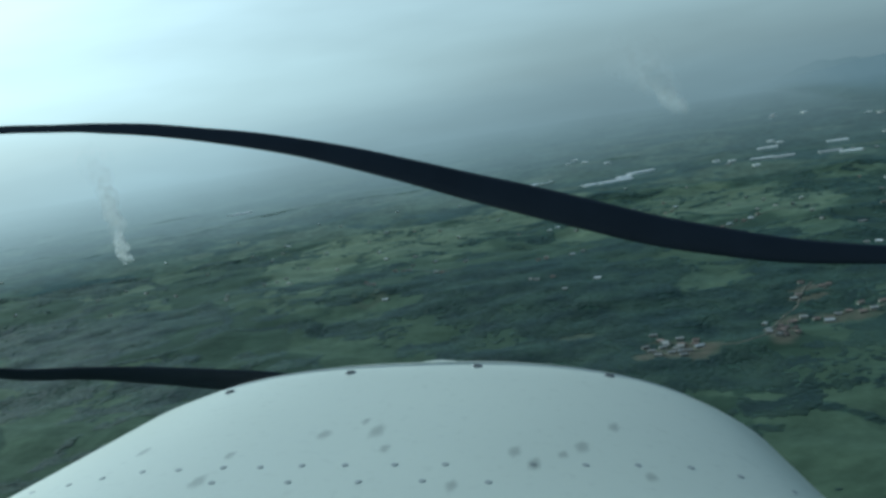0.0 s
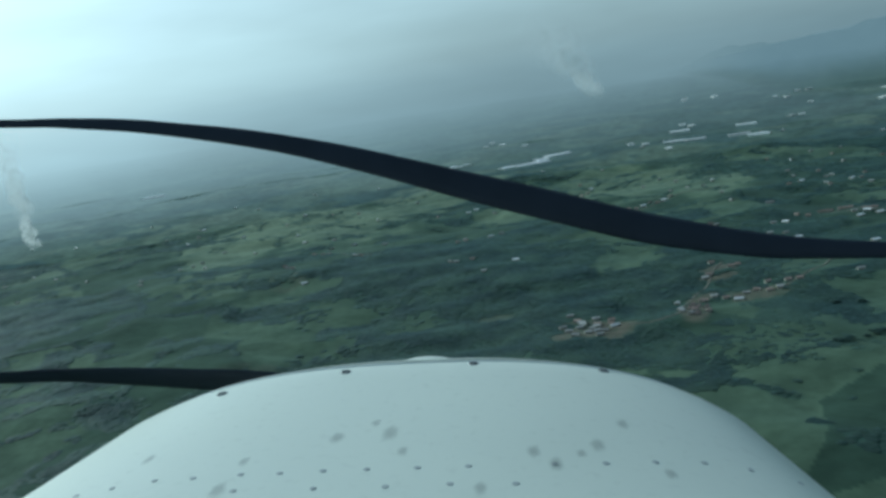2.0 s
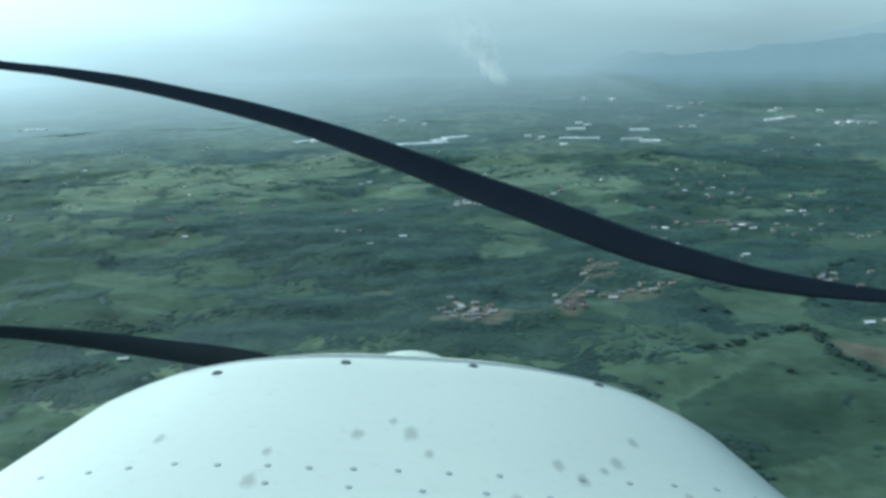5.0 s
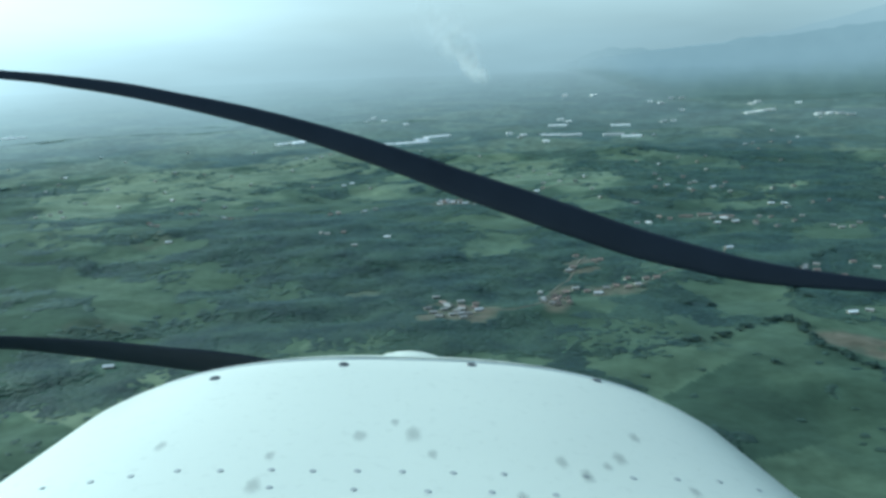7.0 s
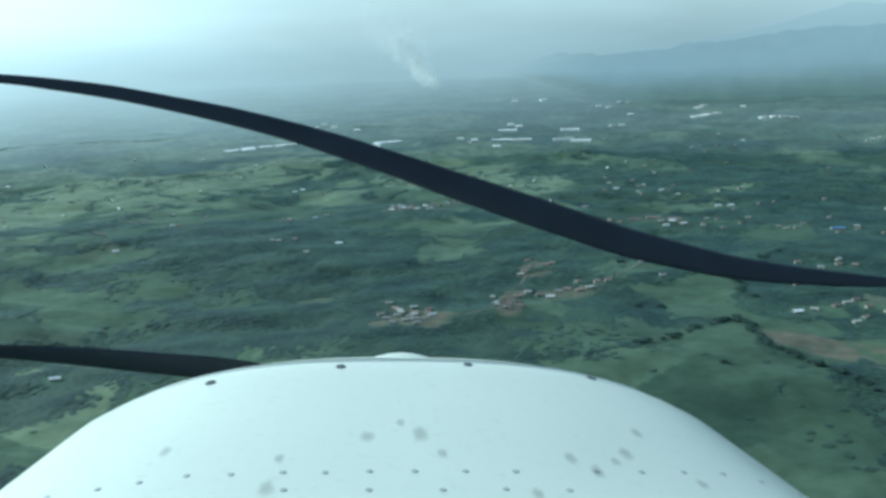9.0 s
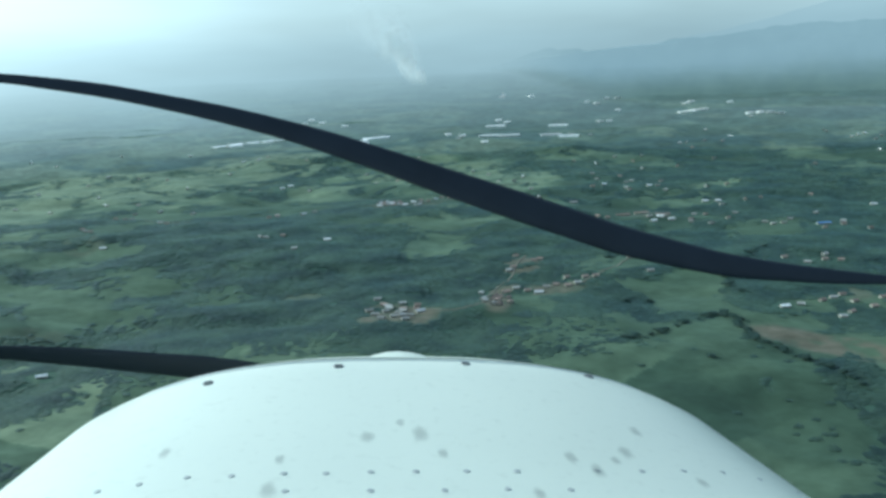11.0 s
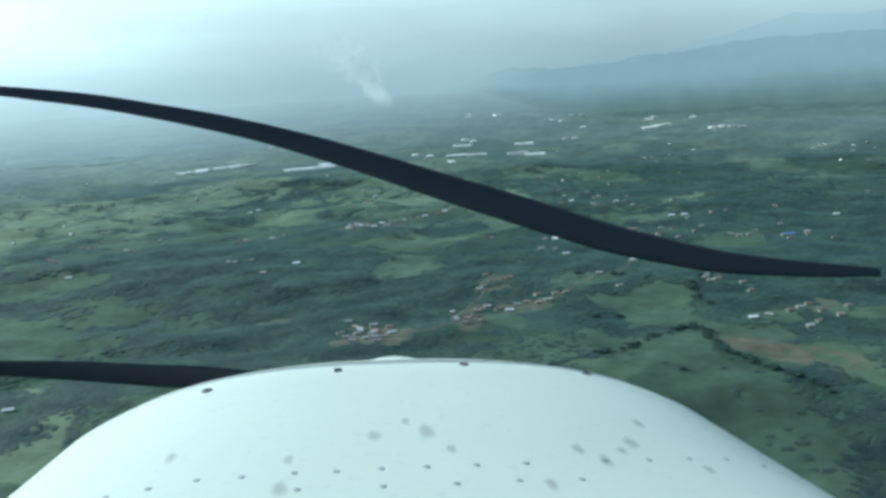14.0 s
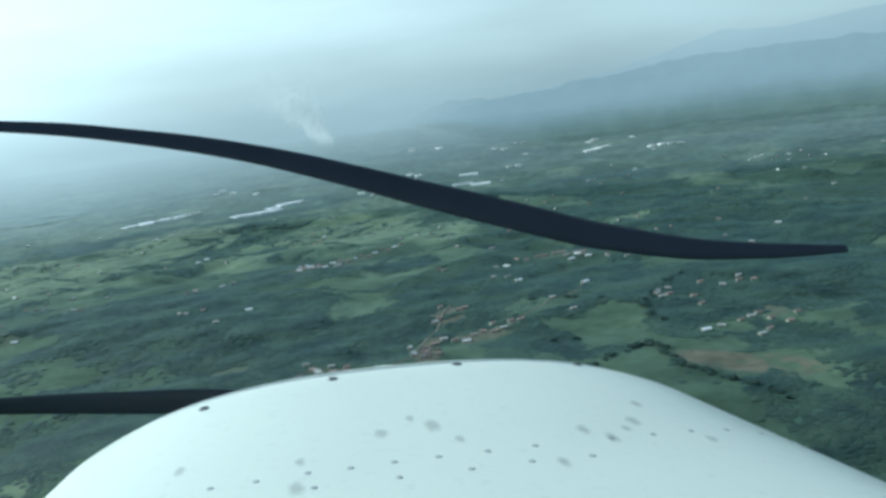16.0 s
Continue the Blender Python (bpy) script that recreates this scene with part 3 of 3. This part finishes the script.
# ---- tracks ----
def build_road(points, width, label):
    pts = smooth_line([(x, y, 0) for x, y in points], 12)
    V, F = [], []
    for k, p in enumerate(pts):
        d = (pts[min(k + 1, len(pts) - 1)] - pts[max(k - 1, 0)]).normalized()
        for s, drop in ((-0.5, -0.6), (-0.42, 0.55), (0.42, 0.55), (0.5, -0.6)):
            X, Y, Z = folded(p.x - d.y * width * s, p.y + d.x * width * s)
            V.append((float(X), float(Y), float(Z) + drop))
        if k:
            a = 4 * k
            F += [(a - 4 + i, a - 3 + i, a + 1 + i, a + i) for i in range(3)]
    return tagged(new("road", sheet_mesh("road", V, F, TRACK)), label, "road", kind="structure")


ROADS = (((14, 1389), (56, 1383), (93, 1420), (106, 1486), (152, 1587), (175, 1664), (200, 1740)), ((255, 1500), (330, 1580), (373, 1649), (440, 1700), (468, 1772)),
         ((-738, 2385), (-599, 2278), (-448, 2195)), ((-110, 2380), (60, 2430), (200, 2560), (330, 2640)))
for pts in ROADS:
    YARDS += [(p.x, p.y, 7) for p in smooth_line([(x, y, 0) for x, y in pts], 12)]
    build_road(pts, 4.2, "pale dirt track across the fields")


# ---- woods ----
ICO = bmesh.new()
bmesh.ops.create_icosphere(ICO, subdivisions=1, radius=1.0)
ICO.verts.ensure_lookup_table()
ICO_V = np.array([v.co[:] for v in ICO.verts])
ICO_F = np.array([[v.index for v in f.verts] for f in ICO.faces])
ICO.free()


def clump_mesh(name, xyz, size, tall, material, seed):
    """Many crowns in one mesh, each lumpy in its own way."""
    r = np.random.RandomState(seed)
    nv = len(ICO_V)
    lump = 1 + 0.34 * (r.rand(len(xyz), nv, 1) - 0.5) * 2
    V = ICO_V[None] * lump * np.stack([size, size, size * tall], -1)[:, None, :]
    V = V + xyz[:, None, :]
    F = ICO_F[None] + (np.arange(len(xyz)) * nv)[:, None, None]
    me = bpy.data.meshes.new(name)
    V, F = V.reshape(-1, 3), F.reshape(-1, 3)
    me.vertices.add(len(V))
    me.vertices.foreach_set("co", V.ravel())
    me.loops.add(F.size)
    me.loops.foreach_set("vertex_index", F.ravel().astype(np.int32))
    me.polygons.add(len(F))
    me.polygons.foreach_set("loop_start", np.arange(0, F.size, 3, dtype=np.int32))
    me.polygons.foreach_set("use_smooth", np.full(len(F), True))
    me.materials.append(material)
    me.update(calc_edges=True)
    me.validate()
    # leaves face upwards more than the round of the crown does
    up = np.array([0, 0, 4.5]) + (V - np.repeat(xyz, nv, 0)) / np.repeat(size, nv)[:, None]
    me.normals_split_custom_set_from_vertices(up / np.linalg.norm(up, axis=1)[:, None])
    return me


def scatter(seed, r0, r1, spacing, size, tall, name, label, chance):
    """Crowns over the woodland between two distances."""
    r = np.random.RandomState(seed)
    area = 0.5 * radians(92) * (r1 ** 2 - r0 ** 2)
    m = int(area / spacing ** 2)
    d, a = np.sqrt(r0 ** 2 + (r1 ** 2 - r0 ** 2) * r.rand(m)), np.radians(-50 + 92 * r.rand(m))
    x, y = d * np.sin(a), d * np.cos(a)
    tone, wood, soil = cover(x, y)
    keep = (wood * chance + 0.0015 > r.rand(m)) & (soil < 0.3)
    x, y = x[keep], y[keep]
    free = np.ones(len(x), bool)
    for hx, hy, hr in YARDS:
        free &= np.hypot(x - hx, y - hy) > hr
    x, y = x[free], y[free]
    X, Y, Z = folded(x, y)
    s = size * (0.75 + 0.5 * r.rand(len(x)))
    me = clump_mesh(name, np.stack([X, Y, Z + s * 0.02], -1), s * 1.25, tall, LEAF, seed)
    return tagged(new(name, me), label, "woodland", kind="stuff")


scatter(1, 760, 1500, 4.6, 4.4, 0.15, "woodland", "dark green broadleaf woodland and hedge trees", 0.8)
scatter(2, 1500, 2600, 5.8, 5.6, 0.16, "woodland", "dark green broadleaf woodland and hedge trees", 0.8)
scatter(3, 2600, 3640, 9.0, 6.8, 0.23, "woodland", "dark green broadleaf woodland and hedge trees", 0.7)

# ---- single trees along the near hedges ----
def make_tree(height, spread, seed):
    r = np.random.RandomState(seed)
    top = new("tree")
    bm = bmesh.new()
    bmesh.ops.create_cone(bm, cap_ends=True, segments=8, radius1=0.035 * height, radius2=0.015 * height, depth=height * 0.7, matrix=Matrix.Translation((0, 0, height * 0.3)))
    trunk = part("trunk", bm, BARK, top)
    for k in range(4):
        bm = bmesh.new()
        a = 90 * k + 40 * r.rand()
        bmesh.ops.create_cone(bm, cap_ends=True, segments=6, radius1=0.014 * height, radius2=0.005 * height, depth=height * 0.4,
                              matrix=Matrix.Translation((0, 0, height * (0.35 + 0.06 * k))) @ pose(0, 0, 0, 0, 0, a) @ pose(0, 0, 0, 0, 50, 0) @ Matrix.Translation((0, 0, height * 0.2)))
        part("limb", bm, BARK, trunk)
    c = []
    for k in range(26):
        a, q = 2 * math.pi * r.rand(), r.rand() ** 0.6
        c.append((spread * q * math.cos(a), spread * q * math.sin(a), height * (0.45 + 0.5 * r.rand() * (1 - 0.45 * q))))
    me = clump_mesh("crown", np.array(c), spread * (0.32 + 0.22 * r.rand(26)), 0.45, LEAF, seed)
    crown = new("crown", me)
    crown.parent = top
    return tagged(top, "broad dark green hedgerow tree with a ragged crown", "tree", "trees along the hedges")


KINDS = [make_tree(7.5, 6.6, 3), make_tree(6.5, 5.6, 8), make_tree(9, 7.2, 12)]
SPOTS = [(341, 1673), (350, 1668), (403, 1645), (420, 1642), (441, 1572), (449, 1580), (503, 1512), (313, 1398), (346, 1387), (350, 1093), (265, 1192), (493, 1492), (557, 1596), (614, 1672), (479, 1426), (493, 1392)]
line = smooth_line([(x, y, 0) for x, y in ((266, 1181), (316, 1202), (368, 1250), (418, 1284), (432, 1240), (424, 1174), (440, 1127), (458, 1075), (474, 1030), (492, 985))], 4)
r_tree = random.Random(6)
SPOTS += [(p.x + r_tree.uniform(-6, 6), p.y + r_tree.uniform(-6, 6)) for p in line]
line = smooth_line([(x, y, 0) for x, y in ((485, 1440), (500, 1500), (540, 1570), (590, 1640), (640, 1690))], 3)
SPOTS += [(p.x + r_tree.uniform(-8, 8), p.y + r_tree.uniform(-8, 8)) for p in line]
for k, (x, y) in enumerate(SPOTS):
    m = stand(x, y, r_tree.uniform(0, 360), 0.4) @ Matrix.Scale(r_tree.uniform(0.55, 0.95), 4)
    if k < 3:
        KINDS[k].matrix_basis = m
    else:
        copy_thing(KINDS[k % 3], m @ Matrix.Diagonal([1 / v for v in KINDS[k % 3].scale] + [1]))

# ---- smoke from field fires ----
def mat_smoke():
    m = bpy.data.materials.new("smoke")
    m.use_nodes = True
    n, l = m.node_tree.nodes, m.node_tree.links
    lit, through_lit, clear = n.new("ShaderNodeBsdfDiffuse"), n.new("ShaderNodeBsdfTranslucent"), n.new("ShaderNodeBsdfTransparent")
    lit.inputs[0].default_value = through_lit.inputs[0].default_value = (0.96, 0.97, 0.94, 1)
    body, whole = n.new("ShaderNodeMixShader"), n.new("ShaderNodeMixShader")
    l.new(lit.outputs[0], body.inputs[1])
    l.new(through_lit.outputs[0], body.inputs[2])
    a, g, v = noise_tex(n, l, 0.012, 4), attr(n, "thin"), n.new("ShaderNodeMath")
    v.operation = "MULTIPLY"
    l.new(ramp(n, l, a.outputs[0], ((0.25, (0.35,) * 3), (0.75, (1.0,) * 3))), v.inputs[0])
    l.new(g.outputs["Fac"], v.inputs[1])
    l.new(v.outputs[0], whole.inputs[0])
    l.new(clear.outputs[0], whole.inputs[1])
    l.new(body.outputs[0], whole.inputs[2])
    l.new(whole.outputs[0], n["Material Output"].inputs["Surface"])
    return m


SMOKE = mat_smoke()


PUFF = bmesh.new()
bmesh.ops.create_icosphere(PUFF, subdivisions=2, radius=1.0)
PUFF.verts.ensure_lookup_table()
PUFF_V, PUFF_F = np.array([v.co[:] for v in PUFF.verts]), np.array([[v.index for v in f.verts] for f in PUFF.faces])
PUFF.free()


def build_smoke(x, y, width, height, lean, dense, seed, label, drift=1.0):
    """A leaning plume of drifting puffs, thick at its foot, wide and thin higher up."""
    r = np.random.RandomState(seed)
    X, Y, Z = (float(v) for v in folded(x, y))
    V, F, thin = [], [], []
    count = 40
    for k in range(count):
        t = k / (count - 1)
        size = width * (0.16 + 0.5 * drift * t ** 0.9) * (0.6 + 0.8 * r.rand())
        c = np.array([lean * height * t ** 1.1 + width * (0.35 + 0.9 * drift * t) * (r.rand() - 0.5), width * 0.9 * (r.rand() - 0.5), height * t + 0.3 * size])
        P = PUFF_V * (1 + 0.36 * (r.rand(len(PUFF_V), 1) - 0.5)) * size * np.array([1, 1, 1.3]) + c
        F += (PUFF_F + len(V)).tolist()
        V += P.tolist()
        thin += [dense * (1 - t) ** 1.8 * (0.5 + r.rand()) + 0.006] * len(P)
    me = sheet_mesh("smoke_plume", V, F, SMOKE)
    me.attributes.new("thin", "FLOAT", "POINT").data.foreach_set("value", np.array(thin))
    ob = new("smoke_plume", me)
    ob.location = (X, Y, Z)
    return tagged(ob, label, "smoke", kind="stuff")


build_smoke(84, 11500, 120, 290, -0.8, 0.19, 11, "pale smoke drifting from a distant field fire")
build_smoke(-2218, 3372, 80, 430, -0.08, 0.5, 9, "thick white smoke rising from a burning field", 0.6)

# ---- the aircraft's nose ----
AIRFRAME = pose(0, 0, EYE_H, 0.514, 4.241, 3.038)


def mat_paint():
    m, n, l, b = shader("white_paint", 0.32, 0, 0.5)
    a, d, e = noise_tex(n, l, 3.0, 4), noise_tex(n, l, 60.0, 3), noise_tex(n, l, 400, 2)
    col = ramp(n, l, a.outputs[0], ((0.3, (0.62, 0.65, 0.56)), (0.7, (0.69, 0.72, 0.62))))
    col = mix(n, l, 0.5, col, ramp(n, l, d.outputs[0], ((0.28, (0.56, 0.59, 0.50)), (0.42, (0.66, 0.695, 0.595)))))
    l.new(col, b.inputs["Base Color"])
    l.new(ramp(n, l, a.outputs[0], ((0.3, (0.28,) * 3), (0.7, (0.42,) * 3))), b.inputs["Roughness"])
    bump(n, l, b, a.outputs[0], 0.15, 0.01)
    return m


PAINT = mat_paint()
# paler than the skin paint: the rim's highlight is put into this colour
BEAD = mat_simple("edge_highlight", (0.74, 0.77, 0.70), (0.84, 0.86, 0.80), 40, 0.25)
SEAM = mat_simple("seam_shadow_gap", (0.10, 0.11, 0.11), (0.18, 0.19, 0.19), 30, 0.7)
STEEL = mat_simple("fastener_steel", (0.32, 0.34, 0.32), (0.46, 0.48, 0.46), 90, 0.5, 0.0)
LOCK = mat_simple("lock_dark_steel", (0.10, 0.105, 0.105), (0.20, 0.21, 0.21), 90, 0.45, 0.3)
BLADE = mat_simple("blade_black", (0.008, 0.013, 0.022), (0.016, 0.023, 0.036), 12, 0.55, spec=0.3)


def mat_stain():
    m, n, l, b = shader("windscreen_dirt", 0.6)
    a = noise_tex(n, l, 150, 3)
    l.new(ramp(n, l, a.outputs[0], ((0.3, (0.13, 0.15, 0.14)), (0.7, (0.22, 0.24, 0.23)))), b.inputs["Base Color"])
    k = n.new("ShaderNodeMath")
    k.operation, k.inputs[1].default_value = "MULTIPLY", 0.24
    l.new(attr(n, "thick").outputs["Fac"], k.inputs[0])
    l.new(k.outputs[0], b.inputs["Alpha"])
    return m


DIRT_SPOT = mat_stain()

CX, HW, HZ, ZTOP, Y_FRONT, Y_BACK = -0.043, 0.570, 0.261, -0.480, 1.50, 0.30
ZC = ZTOP - HZ


def cowl_point(u, y, lift=0.0):
    """A point of the cowl's skin: u runs from one sill over the crown (pi/2) to the other."""
    c, s = math.cos(u), math.sin(u)
    k = (1.0 - min(max((y - (Y_FRONT - 0.09)) / 0.09, 0), 1) ** 2.2 * 0.13)
    zc = ZC
    ex = 2 / 2.56
    hw, hz = (HW + 0.24 * max(0.0, 1.44 - y)) * k + lift, HZ * (1 - (1 - k) * 0.36) + lift
    x = CX - hw * math.copysign(abs(c) ** ex, c)
    z = zc + hz * (abs(s) ** ex if s >= 0 else -abs(s) ** ex * 2.2)
    return Vector((x, y, z))


def cowl_u(x, y):
    """The u whose skin point lies at that side distance."""
    lo, hi = 0.02, math.pi - 0.02
    for _ in range(40):
        m = (lo + hi) / 2
        lo, hi = (m, hi) if cowl_point(m, y).x < x else (lo, m)
    return lo


def cowl_frame(x, y, lift=0.0):
    u = cowl_u(x, y)
    p = cowl_point(u, y)
    du = (cowl_point(u + 0.01, y) - cowl_point(u - 0.01, y)).normalized()
    dy = (cowl_point(u, y + 0.004) - cowl_point(u, y - 0.004)).normalized()
    n = du.cross(dy).normalized()
    if n.z < 0:
        n = -n
    t = n.cross(du)
    return Matrix.Translation(p + n * lift) @ Matrix((du, t, n)).transposed().to_4x4()


def skin(bm, y0, y1, ny, nu, u0, u1, lift=0.0):
    grid = []
    for j in range(ny + 1):
        y = y0 + (y1 - y0) * j / ny
        grid.append([bm.verts.new(cowl_point(u0 + (u1 - u0) * i / nu, y, lift)) for i in range(nu + 1)])
    for j in range(ny):
        for i in range(nu):
            bm.faces.new((grid[j][i], grid[j][i + 1], grid[j + 1][i + 1], grid[j + 1][i]))
    return grid


def build_nose():
    nose = new("aircraft_nose")
    bm = bmesh.new()
    skin(bm, Y_BACK, Y_FRONT - 0.028, 40, 90, -0.5, math.pi + 0.5)
    top = part("cowl_panel", bm, PAINT, nose, "white painted cowling skin with faint stains")
    bm = bmesh.new()
    g = skin(bm, Y_FRONT - 0.0255, Y_FRONT, 10, 90, -0.5, math.pi + 0.5, 0.0035)
    c = bm.verts.new((CX, Y_FRONT - 0.05, ZC))
    for i in range(90):
        bm.faces.new((g[-1][i], g[-1][i + 1], c))
    ring = part("cowl_lip", bm, PAINT, nose, "white front lip of the cowling")
    bm = bmesh.new()
    for y0, y1 in ((Y_FRONT - 0.030, Y_FRONT - 0.024),):
        a = [[bm.verts.new(cowl_point(-0.4 + (math.pi + 0.8) * i / 90, y, -0.003)) for i in range(91)] for y in (y0, y1)]
        for i in range(90):
            bm.faces.new((a[0][i], a[0][i + 1], a[1][i + 1], a[1][i]))
    part("panel_gap", bm, SEAM, top, "thin dark joint behind the lip")
    bm = bmesh.new()
    loops = []
    for i in range(91):
        u = -0.1 + (math.pi + 0.2) * i / 90
        p = cowl_point(u, Y_FRONT - 0.031)
        out = (cowl_point(u, Y_FRONT - 0.031, 0.01) - p).normalized()
        loops.append([bm.verts.new(p + out * (0.0026 * math.cos(2 * math.pi * j / 8)) + Vector((0, 0.003 * math.sin(2 * math.pi * j / 8), 0))) for j in range(8)])
    for a, b in zip(loops, loops[1:]):
        for j in range(8):
            bm.faces.new((a[j], b[j], b[(j + 1) % 8], a[(j + 1) % 8]))
    bmesh.ops.recalc_face_normals(bm, faces=bm.faces)
    bead = part("rolled_edge", bm, BEAD, top, "rolled edge of the skin with its highlight painted in")
    for o in (top, ring, bead):
        o.data.polygons.foreach_set("use_smooth", np.full(len(o.data.polygons), True))
    # fasteners
    bm = bmesh.new()
    bmesh.ops.create_cone(bm, cap_ends=True, segments=12, radius1=0.0045, radius2=0.0036, depth=0.0008)
    stud = bpy.data.meshes.new("rivet")
    bm.to_mesh(stud)
    bm.free()
    stud.materials.append(STEEL)
    bm = bmesh.new()
    bmesh.ops.create_cone(bm, cap_ends=True, segments=16, radius1=0.0090, radius2=0.0074, depth=0.0022)
    box(bm, -0.005, 0.005, -0.0011, 0.0011, 0.001, 0.0025)
    cam_lock = bpy.data.meshes.new("fastener")
    bm.to_mesh(cam_lock)
    bm.free()
    cam_lock.materials.append(LOCK)
    spots = [(-0.421, 1.058), (-0.373, 1.059), (-0.318, 1.062), (-0.265, 1.055), (-0.204, 1.053), (-0.154, 1.049), (-0.101, 1.050), (-0.047, 1.050), (0.014, 1.050), (0.075, 1.052), (0.177, 1.061),
             (0.237, 1.071), (0.297, 1.088), (0.358, 1.109), (0.415, 1.120), (0.478, 1.134), (-0.483, 1.068), (-0.199, 1.007), (-0.102, 1.002), (-0.017, 1.001), (0.057, 1.004), (0.132, 1.005)]
    for x, y in spots:
        o = new("rivet", stud)
        o.parent = top
        o.matrix_basis = cowl_frame(x, y, 0.0006)
    for x, y in ((-0.346, 1.404), (-0.148, 1.430), (0.056, 1.447), (0.261, 1.446)):
        o = new("fastener", cam_lock)
        o.parent = top
        o.matrix_basis = cowl_frame(x, y, 0.0008)
    # dirt spots of the windscreen, added on the cowl skin instead
    r = random.Random(4)
    for x, y, s in ((-0.035, 1.161, 0.0095), (-0.104, 1.152, 0.0073), (-0.010, 1.100, 0.0060), (0.269, 1.205, 0.0066), (0.231, 1.126, 0.0080), (0.178, 1.062, 0.0075), (0.152, 1.095, 0.0066),
                    (0.210, 1.095, 0.0048), (-0.219, 1.012, 0.0082), (-0.212, 1.092, 0.0055), (0.093, 0.992, 0.0060), (0.311, 1.057, 0.0060), (-0.360, 1.144, 0.0060), (-0.060, 1.199, 0.0050)):
        bm = bmesh.new()
        pts = [(1.5 * s * (0.8 + 0.4 * r.random()) * math.cos(2 * math.pi * k / 12), 3.2 * s * (0.8 + 0.4 * r.random()) * math.sin(2 * math.pi * k / 12)) for k in range(12)]
        lo = [bm.verts.new((a, b, 0)) for a, b in pts]
        hi = [bm.verts.new((a * 0.35, b * 0.35, 0.0006)) for a, b in pts]
        mid = bm.verts.new((0, 0, 0.0007))
        for k in range(12):
            q = (k + 1) % 12
            bm.faces.new((lo[k], lo[q], hi[q], hi[k]))
            bm.faces.new((hi[k], hi[q], mid))
        o = part("stain", bm, DIRT_SPOT, top)
        o.data.attributes.new("thick", "FLOAT", "POINT").data.foreach_set("value", np.array([0.0] * 12 + [1.0] * 13))
        o.matrix_basis = cowl_frame(x, y, 0.0005)
    # spinner
    bm = bmesh.new()
    rings = []
    zs = -0.672
    for k in range(15):
        t = k / 14
        rr = 0.158 * math.sqrt(max(1 - t ** 2.2, 0.0)) + 0.0005
        rings.append([bm.verts.new((CX + rr * math.cos(2 * math.pi * i / 40), Y_FRONT + 0.035 + 0.24 * t, zs + rr * math.sin(2 * math.pi * i / 40))) for i in range(40)])
    for a, b in zip(rings, rings[1:]):
        for i in range(40):
            bm.faces.new((a[i], b[i], b[(i + 1) % 40], a[(i + 1) % 40]))
    bm.faces.new(rings[0])
    bmesh.ops.recalc_face_normals(bm, faces=bm.faces)
    sp = part("spinner", bm, PAINT, nose, "white rounded propeller spinner")
    sp.data.polygons.foreach_set("use_smooth", np.full(len(sp.data.polygons), True))
    nose.matrix_basis = AIRFRAME
    return tagged(nose, "white light-aircraft nose with steel fasteners and a black propeller", "aircraft")


nose = build_nose()


def build_propeller(nose):
    """The sickle-shaped dark blade that sweeps from the hub up and over the nose."""
    y = Y_FRONT + 0.13
    line = smooth_line([(-0.050, 0.050, -0.672), (-0.130, 0.060, -0.640), (-0.200, 0.062, -0.606), (-0.278, 0.055, -0.573), (-0.378, 0.054, -0.557), (-0.477, 0.049, -0.548), (-0.574, 0.044, -0.539), (-0.671, 0.037, -0.532), (-0.748, 0.031, -0.528), (-0.930, 0.028, -0.522), (-1.160, 0.022, -0.470), (-1.270, 0.018, -0.293), (-1.140, 0.015, -0.095), (-0.920, 0.015, -0.052), (-0.718, 0.015, -0.057), (-0.627, 0.019, -0.064), (-0.536, 0.022, -0.074), (-0.444, 0.024, -0.089), (-0.351, 0.028, -0.106), (-0.257, 0.031, -0.127), (-0.161, 0.036, -0.153), (-0.063, 0.040, -0.183), (0.036, 0.045, -0.215), (0.137, 0.049, -0.246), (0.240, 0.050, -0.278), (0.344, 0.049, -0.310), (0.450, 0.045, -0.335), (0.556, 0.039, -0.356), (0.664, 0.031, -0.368), (0.772, 0.024, -0.376), (0.881, 0.014, -0.381)], 10)
    n = len(line)
    bm = bmesh.new()
    rows = []
    for k, p in enumerate(line):
        d = (line[min(k + 1, n - 1)] - line[max(k - 1, 0)])
        d.y = d.z
        t = Vector((d.x, 0, d.z)).normalized()
        s = Vector((-t.z, 0, t.x))
        w, c = p.y, Vector((p.x, y, p.z))
        sec = []
        for i in range(10):
            q = 2 * math.pi * i / 10
            sec.append(bm.verts.new(c + s * (w / 2 * math.cos(q)) + Vector((0, 1, 0)) * (w * 0.12 * math.sin(q) + 0.25 * w * math.cos(q))))
        rows.append(sec)
    for a, b in zip(rows, rows[1:]):
        for i in range(10):
            bm.faces.new((a[i], a[(i + 1) % 10], b[(i + 1) % 10], b[i]))
    bm.faces.new(rows[0])
    bm.faces.new(rows[-1])
    bmesh.ops.recalc_face_normals(bm, faces=bm.faces)
    blade = part("propeller_blade", bm, BLADE, nose, "curved black propeller blade")
    blade.data.polygons.foreach_set("use_smooth", np.full(len(blade.data.polygons), True))
    bm = bmesh.new()
    bmesh.ops.create_cone(bm, cap_ends=True, segments=24, radius1=0.07, radius2=0.07, depth=0.09, matrix=Matrix.Translation((CX, y, -0.669)) @ pose(0, 0, 0, 90))
    part("propeller_hub", bm, BLADE, nose)


build_propeller(nose)
